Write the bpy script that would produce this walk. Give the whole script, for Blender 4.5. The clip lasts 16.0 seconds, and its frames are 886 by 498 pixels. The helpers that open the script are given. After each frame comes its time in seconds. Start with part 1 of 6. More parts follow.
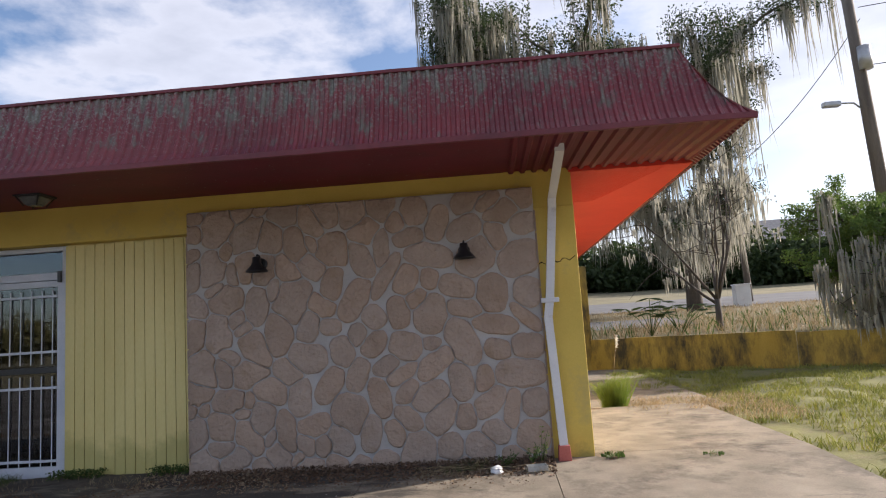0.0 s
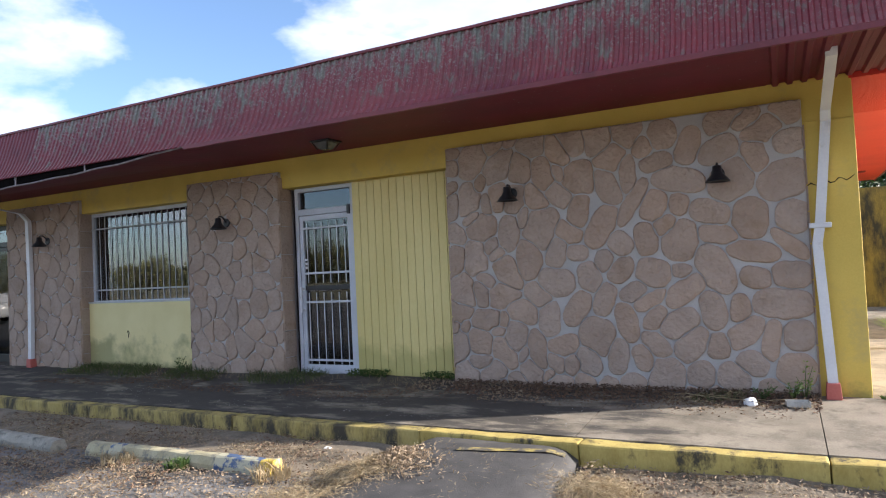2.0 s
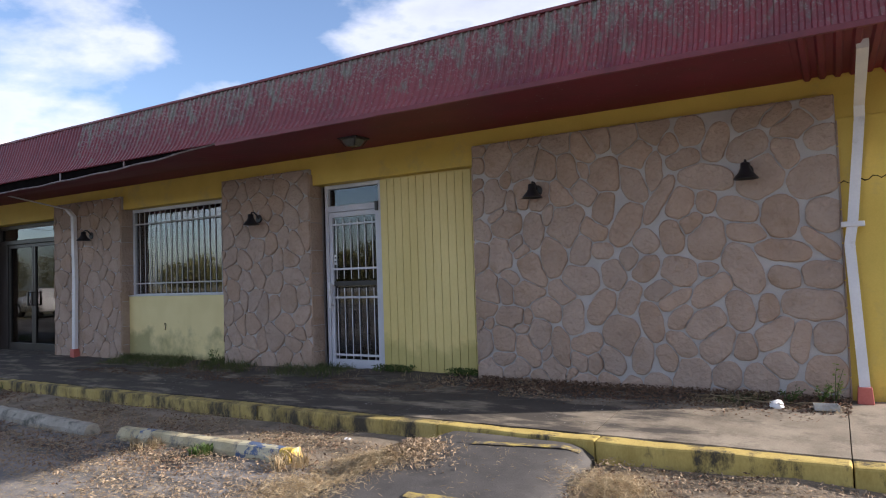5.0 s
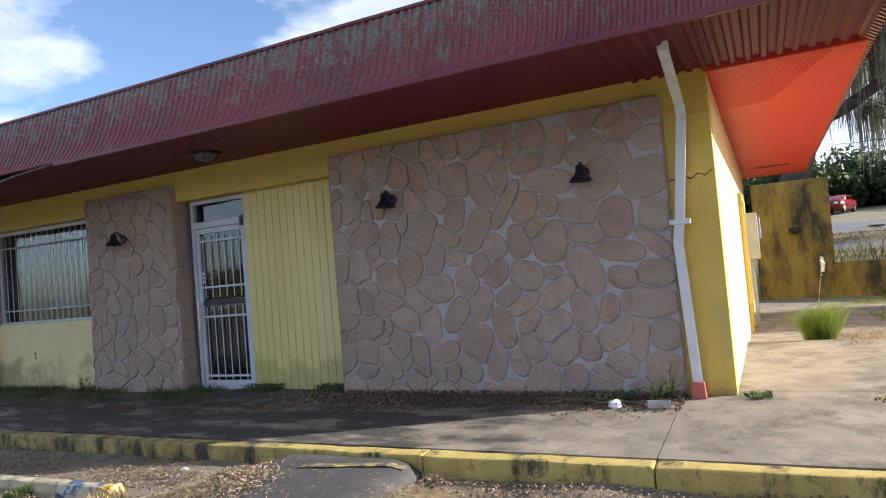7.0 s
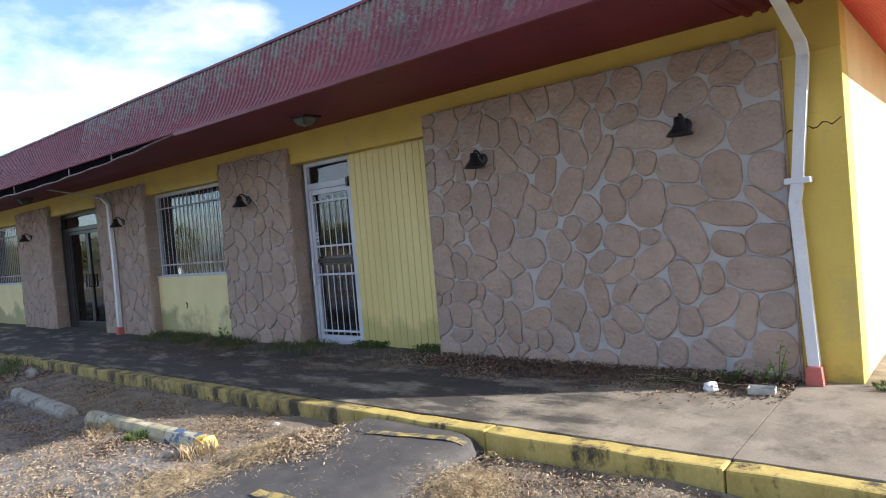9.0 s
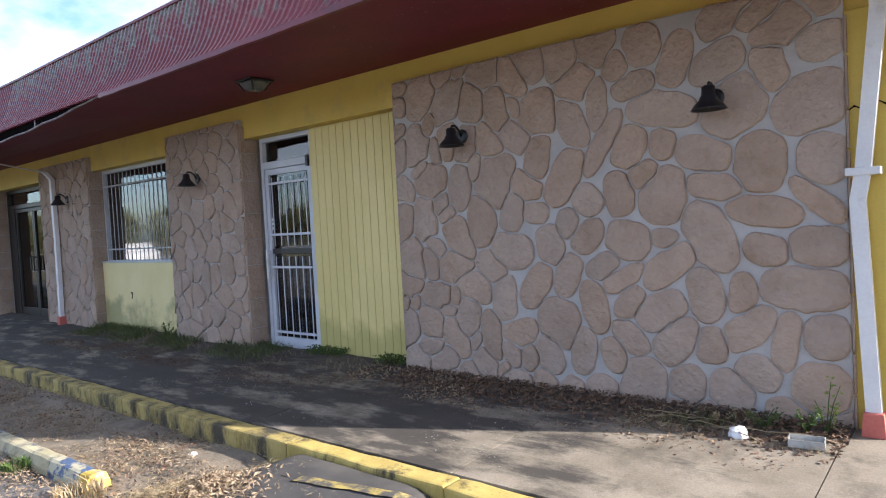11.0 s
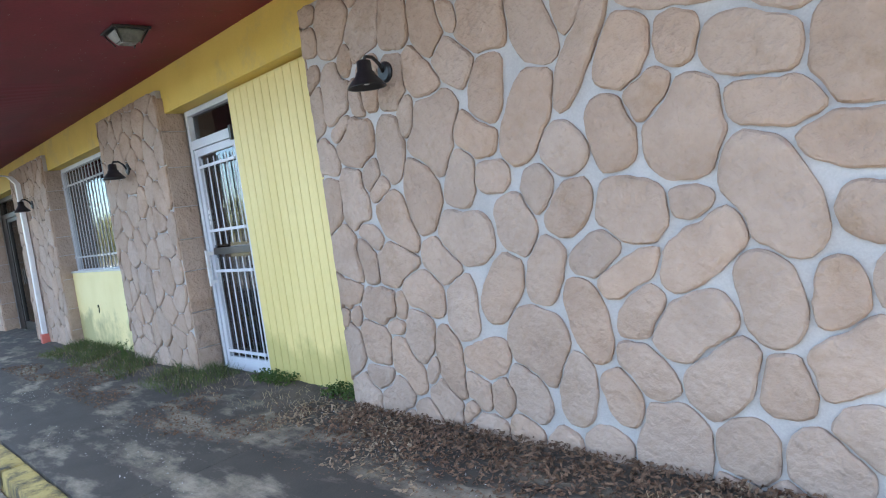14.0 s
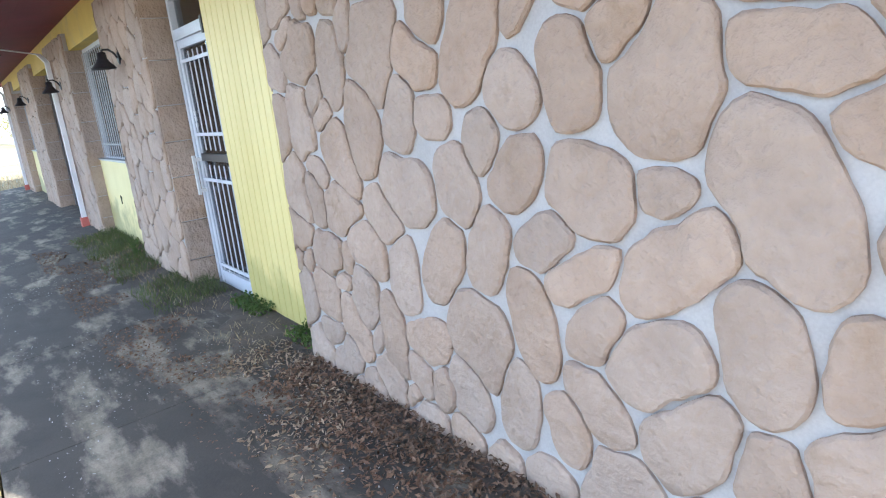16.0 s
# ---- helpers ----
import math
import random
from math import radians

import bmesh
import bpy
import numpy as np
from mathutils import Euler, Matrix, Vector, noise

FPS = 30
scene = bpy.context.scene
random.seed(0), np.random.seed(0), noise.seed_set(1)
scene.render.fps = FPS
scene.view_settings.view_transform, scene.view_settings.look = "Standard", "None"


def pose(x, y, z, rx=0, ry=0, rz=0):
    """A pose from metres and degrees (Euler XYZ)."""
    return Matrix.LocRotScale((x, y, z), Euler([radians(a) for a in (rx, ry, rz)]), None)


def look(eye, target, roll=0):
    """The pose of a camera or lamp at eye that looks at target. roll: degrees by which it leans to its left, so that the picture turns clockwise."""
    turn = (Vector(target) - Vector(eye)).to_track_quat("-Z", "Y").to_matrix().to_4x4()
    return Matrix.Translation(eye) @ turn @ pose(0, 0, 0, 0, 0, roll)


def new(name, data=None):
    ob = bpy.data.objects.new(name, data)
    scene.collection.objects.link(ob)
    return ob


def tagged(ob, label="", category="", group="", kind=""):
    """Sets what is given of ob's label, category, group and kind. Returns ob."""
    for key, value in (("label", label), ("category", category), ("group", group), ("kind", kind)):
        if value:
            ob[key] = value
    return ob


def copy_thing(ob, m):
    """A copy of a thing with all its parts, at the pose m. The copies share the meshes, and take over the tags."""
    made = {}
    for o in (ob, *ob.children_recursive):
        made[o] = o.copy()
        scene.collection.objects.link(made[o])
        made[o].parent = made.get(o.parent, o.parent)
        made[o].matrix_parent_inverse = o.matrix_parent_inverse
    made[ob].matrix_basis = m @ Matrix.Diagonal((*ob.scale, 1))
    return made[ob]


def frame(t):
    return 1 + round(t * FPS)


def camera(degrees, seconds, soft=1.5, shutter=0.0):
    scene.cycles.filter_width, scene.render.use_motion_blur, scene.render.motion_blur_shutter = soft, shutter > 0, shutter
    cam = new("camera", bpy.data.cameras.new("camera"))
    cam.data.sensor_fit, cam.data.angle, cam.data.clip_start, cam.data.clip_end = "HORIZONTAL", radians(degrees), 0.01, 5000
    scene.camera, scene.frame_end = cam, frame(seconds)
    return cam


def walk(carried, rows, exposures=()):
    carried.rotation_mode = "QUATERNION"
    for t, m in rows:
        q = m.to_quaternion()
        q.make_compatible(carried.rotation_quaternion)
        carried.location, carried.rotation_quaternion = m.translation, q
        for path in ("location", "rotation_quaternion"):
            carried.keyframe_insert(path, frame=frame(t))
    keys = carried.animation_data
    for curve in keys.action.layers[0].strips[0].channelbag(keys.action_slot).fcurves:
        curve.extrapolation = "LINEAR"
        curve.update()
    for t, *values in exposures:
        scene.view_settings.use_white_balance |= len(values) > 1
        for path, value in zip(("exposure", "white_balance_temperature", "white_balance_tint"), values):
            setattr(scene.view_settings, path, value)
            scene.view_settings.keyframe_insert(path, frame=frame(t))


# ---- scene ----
cam = camera(67.6, 16.0, soft=1.1)
PATH = [
    (0, (0.26, 0.27, 1.395), (0.12, 2.251, 1.636), -3.6),
    (0.5, (0.445, 0.312, 1.36), (0.18, 2.284, 1.564), -4.8),
    (1, (0.587, 0.228, 1.391), (0.044, 2.152, 1.443), -4.2),
    (1.5, (0.598, 0.172, 1.322), (-0.045, 2.062, 1.441), -3.8),
    (2, (0.496, 0.117, 1.367), (-0.414, 1.896, 1.434), -2.7),
    (2.5, (0.469, 0.041, 1.365), (-0.713, 1.652, 1.455), -2.7),
    (3, (0.455, 0.037, 1.345), (-0.928, 1.48, 1.416), -1.7),
    (3.5, (0.465, 0.027, 1.333), (-1.0, 1.387, 1.407), -1.9),
    (4, (0.491, 0.053, 1.302), (-0.909, 1.479, 1.377), -1.5),
    (4.5, (0.544, 0.091, 1.301), (-0.713, 1.645, 1.367), -2.4),
    (5, (0.654, 0.174, 1.296), (-0.362, 1.895, 1.375), -1.9),
    (7.5, (1.584, 0.937, 1.367), (0.711, 2.736, 1.43), -4.9),
    (8, (1.701, 1.138, 1.421), (0.714, 2.878, 1.394), -3.3),
    (8.5, (1.881, 1.237, 1.368), (0.712, 2.858, 1.303), -4.5),
    (9, (1.912, 1.33, 1.441), (0.62, 2.856, 1.397), -4.9),
    (11.5, (1.214, 2.702, 1.44), (-0.056, 4.245, 1.362), -2.9),
    (12, (1.178, 3.068, 1.424), (-0.093, 4.612, 1.394), -6.6),
    (12.5, (1.132, 3.339, 1.479), (-0.163, 4.863, 1.431), -6.2),
    (13, (0.929, 3.718, 1.483), (-0.364, 5.241, 1.396), -4.1),
    (13.5, (0.851, 3.92, 1.481), (-0.444, 5.434, 1.312), -5.6),
    (14, (0.817, 4.241, 1.403), (-0.623, 5.621, 1.259), -7.9),
    (14.5, (0.815, 4.576, 1.508), (-0.586, 5.997, 1.374), -7.0),
    (15, (0.677, 4.91, 1.487), (-0.779, 6.273, 1.334), -4.6),
    (15.5, (0.546, 5.204, 1.58), (-0.898, 6.55, 1.259), -3.4),
    (16, (0.669, 5.278, 1.599), (-0.917, 6.398, 1.12), -6.3),
]
walk(cam, [(t, look(eye, target, roll)) for t, eye, target, roll in PATH],
     [(0.0, 0.63, 6260, 17), (1.0, 0.97, 6200, 16), (1.5, 0.95, 6110, 15), (2.0, 1.14, 5900, 14), (3.0, 0.54, 6200, 17), (4.0, 0.49, 6200, 19), (5.0, 0.82, 6110, 18), (7.5, 0.9, 5830, 13), (9.0, 1.1, 5780, 13), (11.5, 1.47, 5810, 15), (12.5, 1.72, 5710, 13), (13.0, 1.75, 5710, 13), (13.5, 2.2, 5610, 8), (14.0, 2.45, 5610, 7), (14.5, 2.75, 5610, 7), (15.5, 2.72, 5610, 7), (16.0, 2.73, 5710, 8)])

# ---- light ----
SUN_TO = Vector((1.0, 0.43, 0.425)).normalized()
SUN_ELEV = math.asin(SUN_TO.z)
sun_data = bpy.data.lights.new("sun", "SUN")
sun_data.energy, sun_data.angle, sun_data.color = 6.2, radians(0.6), (1.0, 0.9, 0.74)
sun = new("sun", sun_data)
sun.matrix_world = look((0, 0, 30), Vector((0, 0, 30)) - SUN_TO)

world = bpy.data.worlds.new("sky")
scene.world = world
world.use_nodes = True
wn, wl = world.node_tree.nodes, world.node_tree.links
wn.clear()


def wnode(kind, **values):
    n = wn.new(kind)
    for k, v in values.items():
        n.inputs[k].default_value = v
    return n


sky = wn.new("ShaderNodeTexSky")
sky.sky_type, sky.sun_disc = "NISHITA", False
sky.sun_elevation, sky.sun_rotation = SUN_ELEV, math.atan2(SUN_TO.x, SUN_TO.y)
sky.air_density, sky.dust_density, sky.ozone_density = 0.9, 1.6, 1.3
where = wn.new("ShaderNodeTexCoord")
squash = wn.new("ShaderNodeMapping")
squash.inputs["Scale"].default_value = (1.0, 1.0, 2.2)
squash.inputs["Location"].default_value = (0.35, 0.1, 0.0)
puffs = wnode("ShaderNodeTexNoise", Scale=2.5, Detail=9.0, Roughness=0.55, Distortion=0.1)
ramp = wn.new("ShaderNodeValToRGB")
ramp.color_ramp.elements[0].position, ramp.color_ramp.elements[1].position = 0.455, 0.545
depth_ramp = wn.new("ShaderNodeMapRange")
depth_ramp.inputs["From Min"].default_value, depth_ramp.inputs["From Max"].default_value = 0.55, 0.72
cloud_col = wn.new("ShaderNodeMixRGB")
cloud_col.inputs["Color1"].default_value, cloud_col.inputs["Color2"].default_value = (8.2, 8.3, 8.5, 1), (4.8, 4.95, 5.2, 1)
blue = wn.new("ShaderNodeMixRGB")
blue.blend_type, blue.inputs["Fac"].default_value = "MULTIPLY", 1.0
blue.inputs["Color2"].default_value = (2.3, 2.38, 2.42, 1)
glow = wn.new("ShaderNodeMixRGB")
glow.blend_type, glow.inputs["Fac"].default_value = "ADD", 0.8
cover = wn.new("ShaderNodeMixRGB")
back = wnode("ShaderNodeBackground", Strength=0.055)
wout = wn.new("ShaderNodeOutputWorld")
wl.new(where.outputs["Generated"], squash.inputs["Vector"])
wl.new(squash.outputs["Vector"], puffs.inputs["Vector"])
wl.new(puffs.outputs["Fac"], ramp.inputs["Fac"])
wl.new(puffs.outputs["Fac"], depth_ramp.inputs["Value"])
wl.new(depth_ramp.outputs["Result"], cloud_col.inputs["Fac"])
wl.new(ramp.outputs["Color"], cover.inputs["Fac"])
wl.new(sky.outputs["Color"], blue.inputs["Color1"])
wl.new(blue.outputs["Color"], cover.inputs["Color1"])
wl.new(cloud_col.outputs["Color"], glow.inputs["Color1"])
wl.new(sky.outputs["Color"], glow.inputs["Color2"])
wl.new(glow.outputs["Color"], cover.inputs["Color2"])
wl.new(cover.outputs["Color"], back.inputs["Color"])
wl.new(back.outputs["Background"], wout.inputs["Surface"])


# ---- materials ----
def surface(name, a, b, rough=0.8, scale=6.0, fine=60.0, bump=0.2, metal=0.0, stain=None, stain_scale=1.2, stain_at=(0.55, 0.7),
            stretch=(1, 1, 1), vary=0.0, spec=0.5, bump_dist=0.01, translucent=0.0):
    """Two colours mixed by a coarse and a fine noise, an optional stain colour, per-object variation and bump."""
    m = bpy.data.materials.new(name)
    m.use_nodes = True
    nt = m.node_tree
    n, l = nt.nodes, nt.links
    p = n["Principled BSDF"]
    tc = n.new("ShaderNodeTexCoord")
    geo = n.new("ShaderNodeNewGeometry")
    mp = n.new("ShaderNodeMapping")
    mp.inputs["Scale"].default_value = stretch
    l.new(geo.outputs["Position"], mp.inputs["Vector"])
    n1 = n.new("ShaderNodeTexNoise")
    n1.inputs["Scale"].default_value, n1.inputs["Detail"].default_value = scale, 6
    n2 = n.new("ShaderNodeTexNoise")
    n2.inputs["Scale"].default_value, n2.inputs["Detail"].default_value = fine, 4
    for t in (n1, n2):
        l.new(mp.outputs["Vector"], t.inputs["Vector"])
    add = n.new("ShaderNodeMath")
    add.operation = "MULTIPLY_ADD"
    l.new(n2.outputs["Fac"], add.inputs[0])
    add.inputs[1].default_value = 0.5
    l.new(n1.outputs["Fac"], add.inputs[2])
    r = n.new("ShaderNodeValToRGB")
    r.color_ramp.elements[0].position, r.color_ramp.elements[1].position = 0.55, 0.95
    r.color_ramp.elements[0].color, r.color_ramp.elements[1].color = (*a, 1), (*b, 1)
    l.new(add.outputs[0], r.inputs["Fac"])
    col = r.outputs["Color"]
    if stain:
        n3 = n.new("ShaderNodeTexNoise")
        n3.inputs["Scale"].default_value, n3.inputs["Detail"].default_value = stain_scale, 8
        n3.inputs["Roughness"].default_value = 0.72
        l.new(mp.outputs["Vector"], n3.inputs["Vector"])
        r3 = n.new("ShaderNodeValToRGB")
        r3.color_ramp.elements[0].position, r3.color_ramp.elements[1].position = stain_at
        l.new(n3.outputs["Fac"], r3.inputs["Fac"])
        mx = n.new("ShaderNodeMixRGB")
        l.new(r3.outputs["Color"], mx.inputs["Fac"])
        l.new(col, mx.inputs["Color1"])
        mx.inputs["Color2"].default_value = (*stain, 1)
        col = mx.outputs["Color"]
    if vary:
        info = n.new("ShaderNodeObjectInfo")
        mr = n.new("ShaderNodeMapRange")
        mr.inputs["To Min"].default_value, mr.inputs["To Max"].default_value = 1 - vary, 1 + vary
        l.new(info.outputs["Random"], mr.inputs["Value"])
        hsv = n.new("ShaderNodeHueSaturation")
        l.new(mr.outputs["Result"], hsv.inputs["Value"])
        mr2 = n.new("ShaderNodeMapRange")
        mr2.inputs["To Min"].default_value, mr2.inputs["To Max"].default_value = 0.92, 1.14
        wob = n.new("ShaderNodeMath")
        wob.operation, wob.inputs[1].default_value = "MULTIPLY", 7.31
        fra = n.new("ShaderNodeMath")
        fra.operation = "FRACT"
        l.new(info.outputs["Random"], wob.inputs[0])
        l.new(wob.outputs[0], fra.inputs[0])
        l.new(fra.outputs[0], mr2.inputs["Value"])
        l.new(mr2.outputs["Result"], hsv.inputs["Saturation"])
        l.new(col, hsv.inputs["Color"])
        col = hsv.outputs["Color"]
    l.new(col, p.inputs["Base Color"])
    p.inputs["Roughness"].default_value, p.inputs["Metallic"].default_value = rough, metal
    p.inputs["Specular IOR Level"].default_value = spec
    if bump:
        bm_ = n.new("ShaderNodeBump")
        bm_.inputs["Strength"].default_value, bm_.inputs["Distance"].default_value = bump, bump_dist
        l.new(add.outputs[0], bm_.inputs["Height"])
        l.new(bm_.outputs["Normal"], p.inputs["Normal"])
    if translucent:
        tr = n.new("ShaderNodeBsdfTranslucent")
        l.new(col, tr.inputs["Color"])
        ms = n.new("ShaderNodeMixShader")
        ms.inputs["Fac"].default_value = translucent
        l.new(p.outputs["BSDF"], ms.inputs[1])
        l.new(tr.outputs["BSDF"], ms.inputs[2])
        l.new(ms.outputs["Shader"], n["Material Output"].inputs["Surface"])
    return m


def add_patch(m, colour, lo, hi, axis="Z", scale=3.0, spread=0.5, stretch=(1, 1, 1), amount=1.0):
    """A growth or dirt colour that thickens from lo to hi along an axis, broken up by noise."""
    n, l = m.node_tree.nodes, m.node_tree.links
    p = n["Principled BSDF"]
    old = p.inputs["Base Color"].links[0].from_socket
    geo = n.new("ShaderNodeNewGeometry")
    sep = n.new("ShaderNodeSeparateXYZ")
    l.new(geo.outputs["Position"], sep.inputs["Vector"])
    mr = n.new("ShaderNodeMapRange")
    mr.inputs["From Min"].default_value, mr.inputs["From Max"].default_value = lo, hi
    l.new(sep.outputs[axis], mr.inputs["Value"])
    mp = n.new("ShaderNodeMapping")
    mp.inputs["Scale"].default_value = stretch
    l.new(geo.outputs["Position"], mp.inputs["Vector"])
    no = n.new("ShaderNodeTexNoise")
    no.inputs["Scale"].default_value, no.inputs["Detail"].default_value, no.inputs["Roughness"].default_value = scale, 8, 0.65
    l.new(mp.outputs["Vector"], no.inputs["Vector"])
    ad = n.new("ShaderNodeMath")
    ad.operation = "MULTIPLY_ADD"
    l.new(mr.outputs["Result"], ad.inputs[0])
    ad.inputs[1].default_value = spread
    l.new(no.outputs["Fac"], ad.inputs[2])
    r = n.new("ShaderNodeValToRGB")
    r.color_ramp.elements[0].position, r.color_ramp.elements[1].position = 0.5 + spread * 0.45, 0.62 + spread * 0.5
    r.color_ramp.elements[1].color = (amount, amount, amount, 1)
    l.new(ad.outputs[0], r.inputs["Fac"])
    mx = n.new("ShaderNodeMixRGB")
    l.new(r.outputs["Color"], mx.inputs["Fac"])
    l.new(old, mx.inputs["Color1"])
    mx.inputs["Color2"].default_value = (*colour, 1)
    l.new(mx.outputs["Color"], p.inputs["Base Color"])
    return m


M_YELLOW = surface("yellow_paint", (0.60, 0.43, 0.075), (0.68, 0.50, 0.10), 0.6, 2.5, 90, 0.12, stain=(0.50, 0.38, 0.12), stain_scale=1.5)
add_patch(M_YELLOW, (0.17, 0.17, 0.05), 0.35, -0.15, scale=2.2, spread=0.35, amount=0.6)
# paler copy of the wall yellow: the side wall's sun glare is in the colour
M_EAST_SUNLIT = surface("sunlit_yellow_paint", (0.70, 0.57, 0.26), (0.78, 0.66, 0.34), 0.6, 2.5, 90, 0.12)
M_BAR = surface("dull_white_bar_paint", (0.40, 0.41, 0.43), (0.50, 0.51, 0.53), 0.45, 6, 60, 0.03)
M_SIDING = surface("yellow_siding_paint", (0.66, 0.54, 0.20), (0.74, 0.62, 0.26), 0.5, 2.0, 60, 0.08, stretch=(1, 1, 0.3))
add_patch(M_SIDING, (0.26, 0.25, 0.06), 0.80, 0.30, scale=1.1, spread=0.4, amount=0.5)
M_LOWER = surface("pale_yellow_paint", (0.70, 0.60, 0.28), (0.77, 0.67, 0.34), 0.6, 2.5, 80, 0.1)
add_patch(M_LOWER, (0.13, 0.14, 0.05), 0.80, 0.20, scale=1.3, spread=0.32, amount=0.6)
M_STONE = surface("cast_stone", (0.345, 0.258, 0.203), (0.415, 0.318, 0.254), 0.85, 5, 27, 0.9, stain=(0.29, 0.205, 0.14), stain_scale=3.4,
                  stain_at=(0.55, 0.78), vary=0.08, bump_dist=0.045)
M_MORTAR = surface("pale_mortar", (0.38, 0.36, 0.35), (0.47, 0.45, 0.44), 0.85, 4, 120, 0.3)
M_ROOF = surface("red_metal_roof", (0.125, 0.015, 0.022), (0.18, 0.025, 0.032), 0.42, 1.5, 30, 0.1, stain=(0.10, 0.015, 0.02), stain_scale=2.0)
M_LICHEN_ROOF = surface("red_metal_roof_with_lichen", (0.13, 0.014, 0.021), (0.195, 0.024, 0.031), 0.38, 1.5, 30, 0.15, stain=(0.10, 0.015, 0.02),
                        stain_scale=2.0)
add_patch(M_LICHEN_ROOF, (0.125, 0.125, 0.095), 2.55, 4.0, scale=11.0, spread=0.36, stretch=(1.0, 1.0, 0.35), amount=0.9)
add_patch(M_LICHEN_ROOF, (0.25, 0.25, 0.21), 2.6, 4.2, scale=38.0, spread=0.33, amount=0.7)
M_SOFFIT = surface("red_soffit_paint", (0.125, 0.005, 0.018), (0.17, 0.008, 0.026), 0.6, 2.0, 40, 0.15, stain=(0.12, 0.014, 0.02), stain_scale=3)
# brighter copy of the soffit red, with bounced sunlight put into the colour
M_LIT_SOFFIT = surface("sun_bounce_red_soffit_paint", (0.58, 0.038, 0.020), (0.66, 0.055, 0.028), 0.5, 1.5, 30, 0.06)
M_WHITE = surface("white_painted_metal", (0.66, 0.66, 0.68), (0.76, 0.76, 0.77), 0.4, 3, 60, 0.05, stain=(0.45, 0.42, 0.38), stain_scale=5, stain_at=(0.6, 0.8))
M_ALU = surface("white_aluminium_frame", (0.50, 0.52, 0.58), (0.60, 0.62, 0.67), 0.35, 3, 60, 0.03)
M_BLACK = surface("black_lamp_paint", (0.012, 0.012, 0.014), (0.022, 0.022, 0.026), 0.4, 10, 80, 0.05)
M_DARKFRAME = surface("dark_bronze_frame", (0.018, 0.016, 0.016), (0.03, 0.027, 0.026), 0.35, 4, 60, 0.03)
M_REDFOOT = surface("red_plastic_pipe_boot", (0.42, 0.10, 0.08), (0.50, 0.14, 0.11), 0.6, 8, 60, 0.1)
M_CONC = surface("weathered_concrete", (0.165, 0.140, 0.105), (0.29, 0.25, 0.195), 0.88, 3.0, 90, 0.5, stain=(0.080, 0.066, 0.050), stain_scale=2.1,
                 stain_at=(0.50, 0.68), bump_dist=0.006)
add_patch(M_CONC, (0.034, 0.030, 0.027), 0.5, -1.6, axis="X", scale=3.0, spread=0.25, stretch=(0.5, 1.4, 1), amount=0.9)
M_ASPHALT = surface("old_grey_asphalt", (0.105, 0.102, 0.10), (0.235, 0.225, 0.215), 0.9, 2.5, 130, 0.7, stain=(0.040, 0.035, 0.030), stain_scale=1.1,
                    stain_at=(0.46, 0.56), stretch=(0.6, 1.3, 1))
M_RAMP = surface("dark_asphalt", (0.040, 0.038, 0.038), (0.072, 0.068, 0.066), 0.9, 5, 140, 0.6, vary=0.0)
M_KERB = surface("worn_yellow_kerb", (0.36, 0.27, 0.07), (0.50, 0.39, 0.12), 0.85, 7, 70, 0.5, stain=(0.06, 0.05, 0.03), stain_scale=3.2,
                 stain_at=(0.53, 0.62), stretch=(1, 1, 0.5))
M_OLDKERB = surface("grimy_yellow_kerb", (0.30, 0.23, 0.065), (0.43, 0.34, 0.12), 0.85, 7, 70, 0.6, stain=(0.05, 0.043, 0.028), stain_scale=4.0,
                    stain_at=(0.45, 0.60), stretch=(1, 1, 0.4))
M_YLINE = surface("worn_yellow_line", (0.30, 0.23, 0.06), (0.42, 0.33, 0.10), 0.85, 6, 90, 0.4, stain=(0.075, 0.07, 0.065), stain_scale=11, stain_at=(0.42, 0.56))
M_STOP = surface("weathered_concrete_stop", (0.22, 0.205, 0.17), (0.34, 0.32, 0.27), 0.85, 7, 80, 0.4, stain=(0.10, 0.10, 0.085), stain_scale=6,
                 stain_at=(0.52, 0.64))
M_STOPY = surface("pale_yellow_concrete_stop", (0.33, 0.29, 0.17), (0.45, 0.40, 0.26), 0.85, 7, 80, 0.4, stain=(0.11, 0.12, 0.12), stain_scale=6,
                  stain_at=(0.52, 0.64))
M_BLUE = surface("worn_blue_paint", (0.04, 0.07, 0.15), (0.08, 0.12, 0.21), 0.7, 8, 80, 0.3, stain=(0.42, 0.39, 0.27), stain_scale=6, stain_at=(0.47, 0.52))
M_YEND = surface("worn_bright_yellow_paint", (0.50, 0.35, 0.05), (0.60, 0.45, 0.10), 0.7, 8, 80, 0.3, stain=(0.44, 0.40, 0.27), stain_scale=8, stain_at=(0.50, 0.56))
M_LAWN = surface("rough_lawn_soil", (0.10, 0.105, 0.035), (0.19, 0.19, 0.06), 0.95, 1.5, 30, 0.8, stain=(0.17, 0.14, 0.085), stain_scale=0.9, bump_dist=0.03)
M_GROUND = surface("dry_ground", (0.13, 0.115, 0.06), (0.21, 0.185, 0.10), 0.95, 0.4, 12, 0.5, bump_dist=0.03)
M_BACKROAD = surface("worn_asphalt_road", (0.085, 0.088, 0.097), (0.14, 0.143, 0.152), 0.9, 0.8, 40, 0.2, stain=(0.06, 0.058, 0.055), stain_scale=0.4)
M_ROAD = surface("grey_road", (0.26, 0.26, 0.265), (0.33, 0.33, 0.335), 0.85, 0.6, 40, 0.2)
M_TANLEAF = surface("pale_dry_leaf", (0.19, 0.135, 0.085), (0.37, 0.285, 0.195), 0.8, 14, 90, 0.1, translucent=0.15)
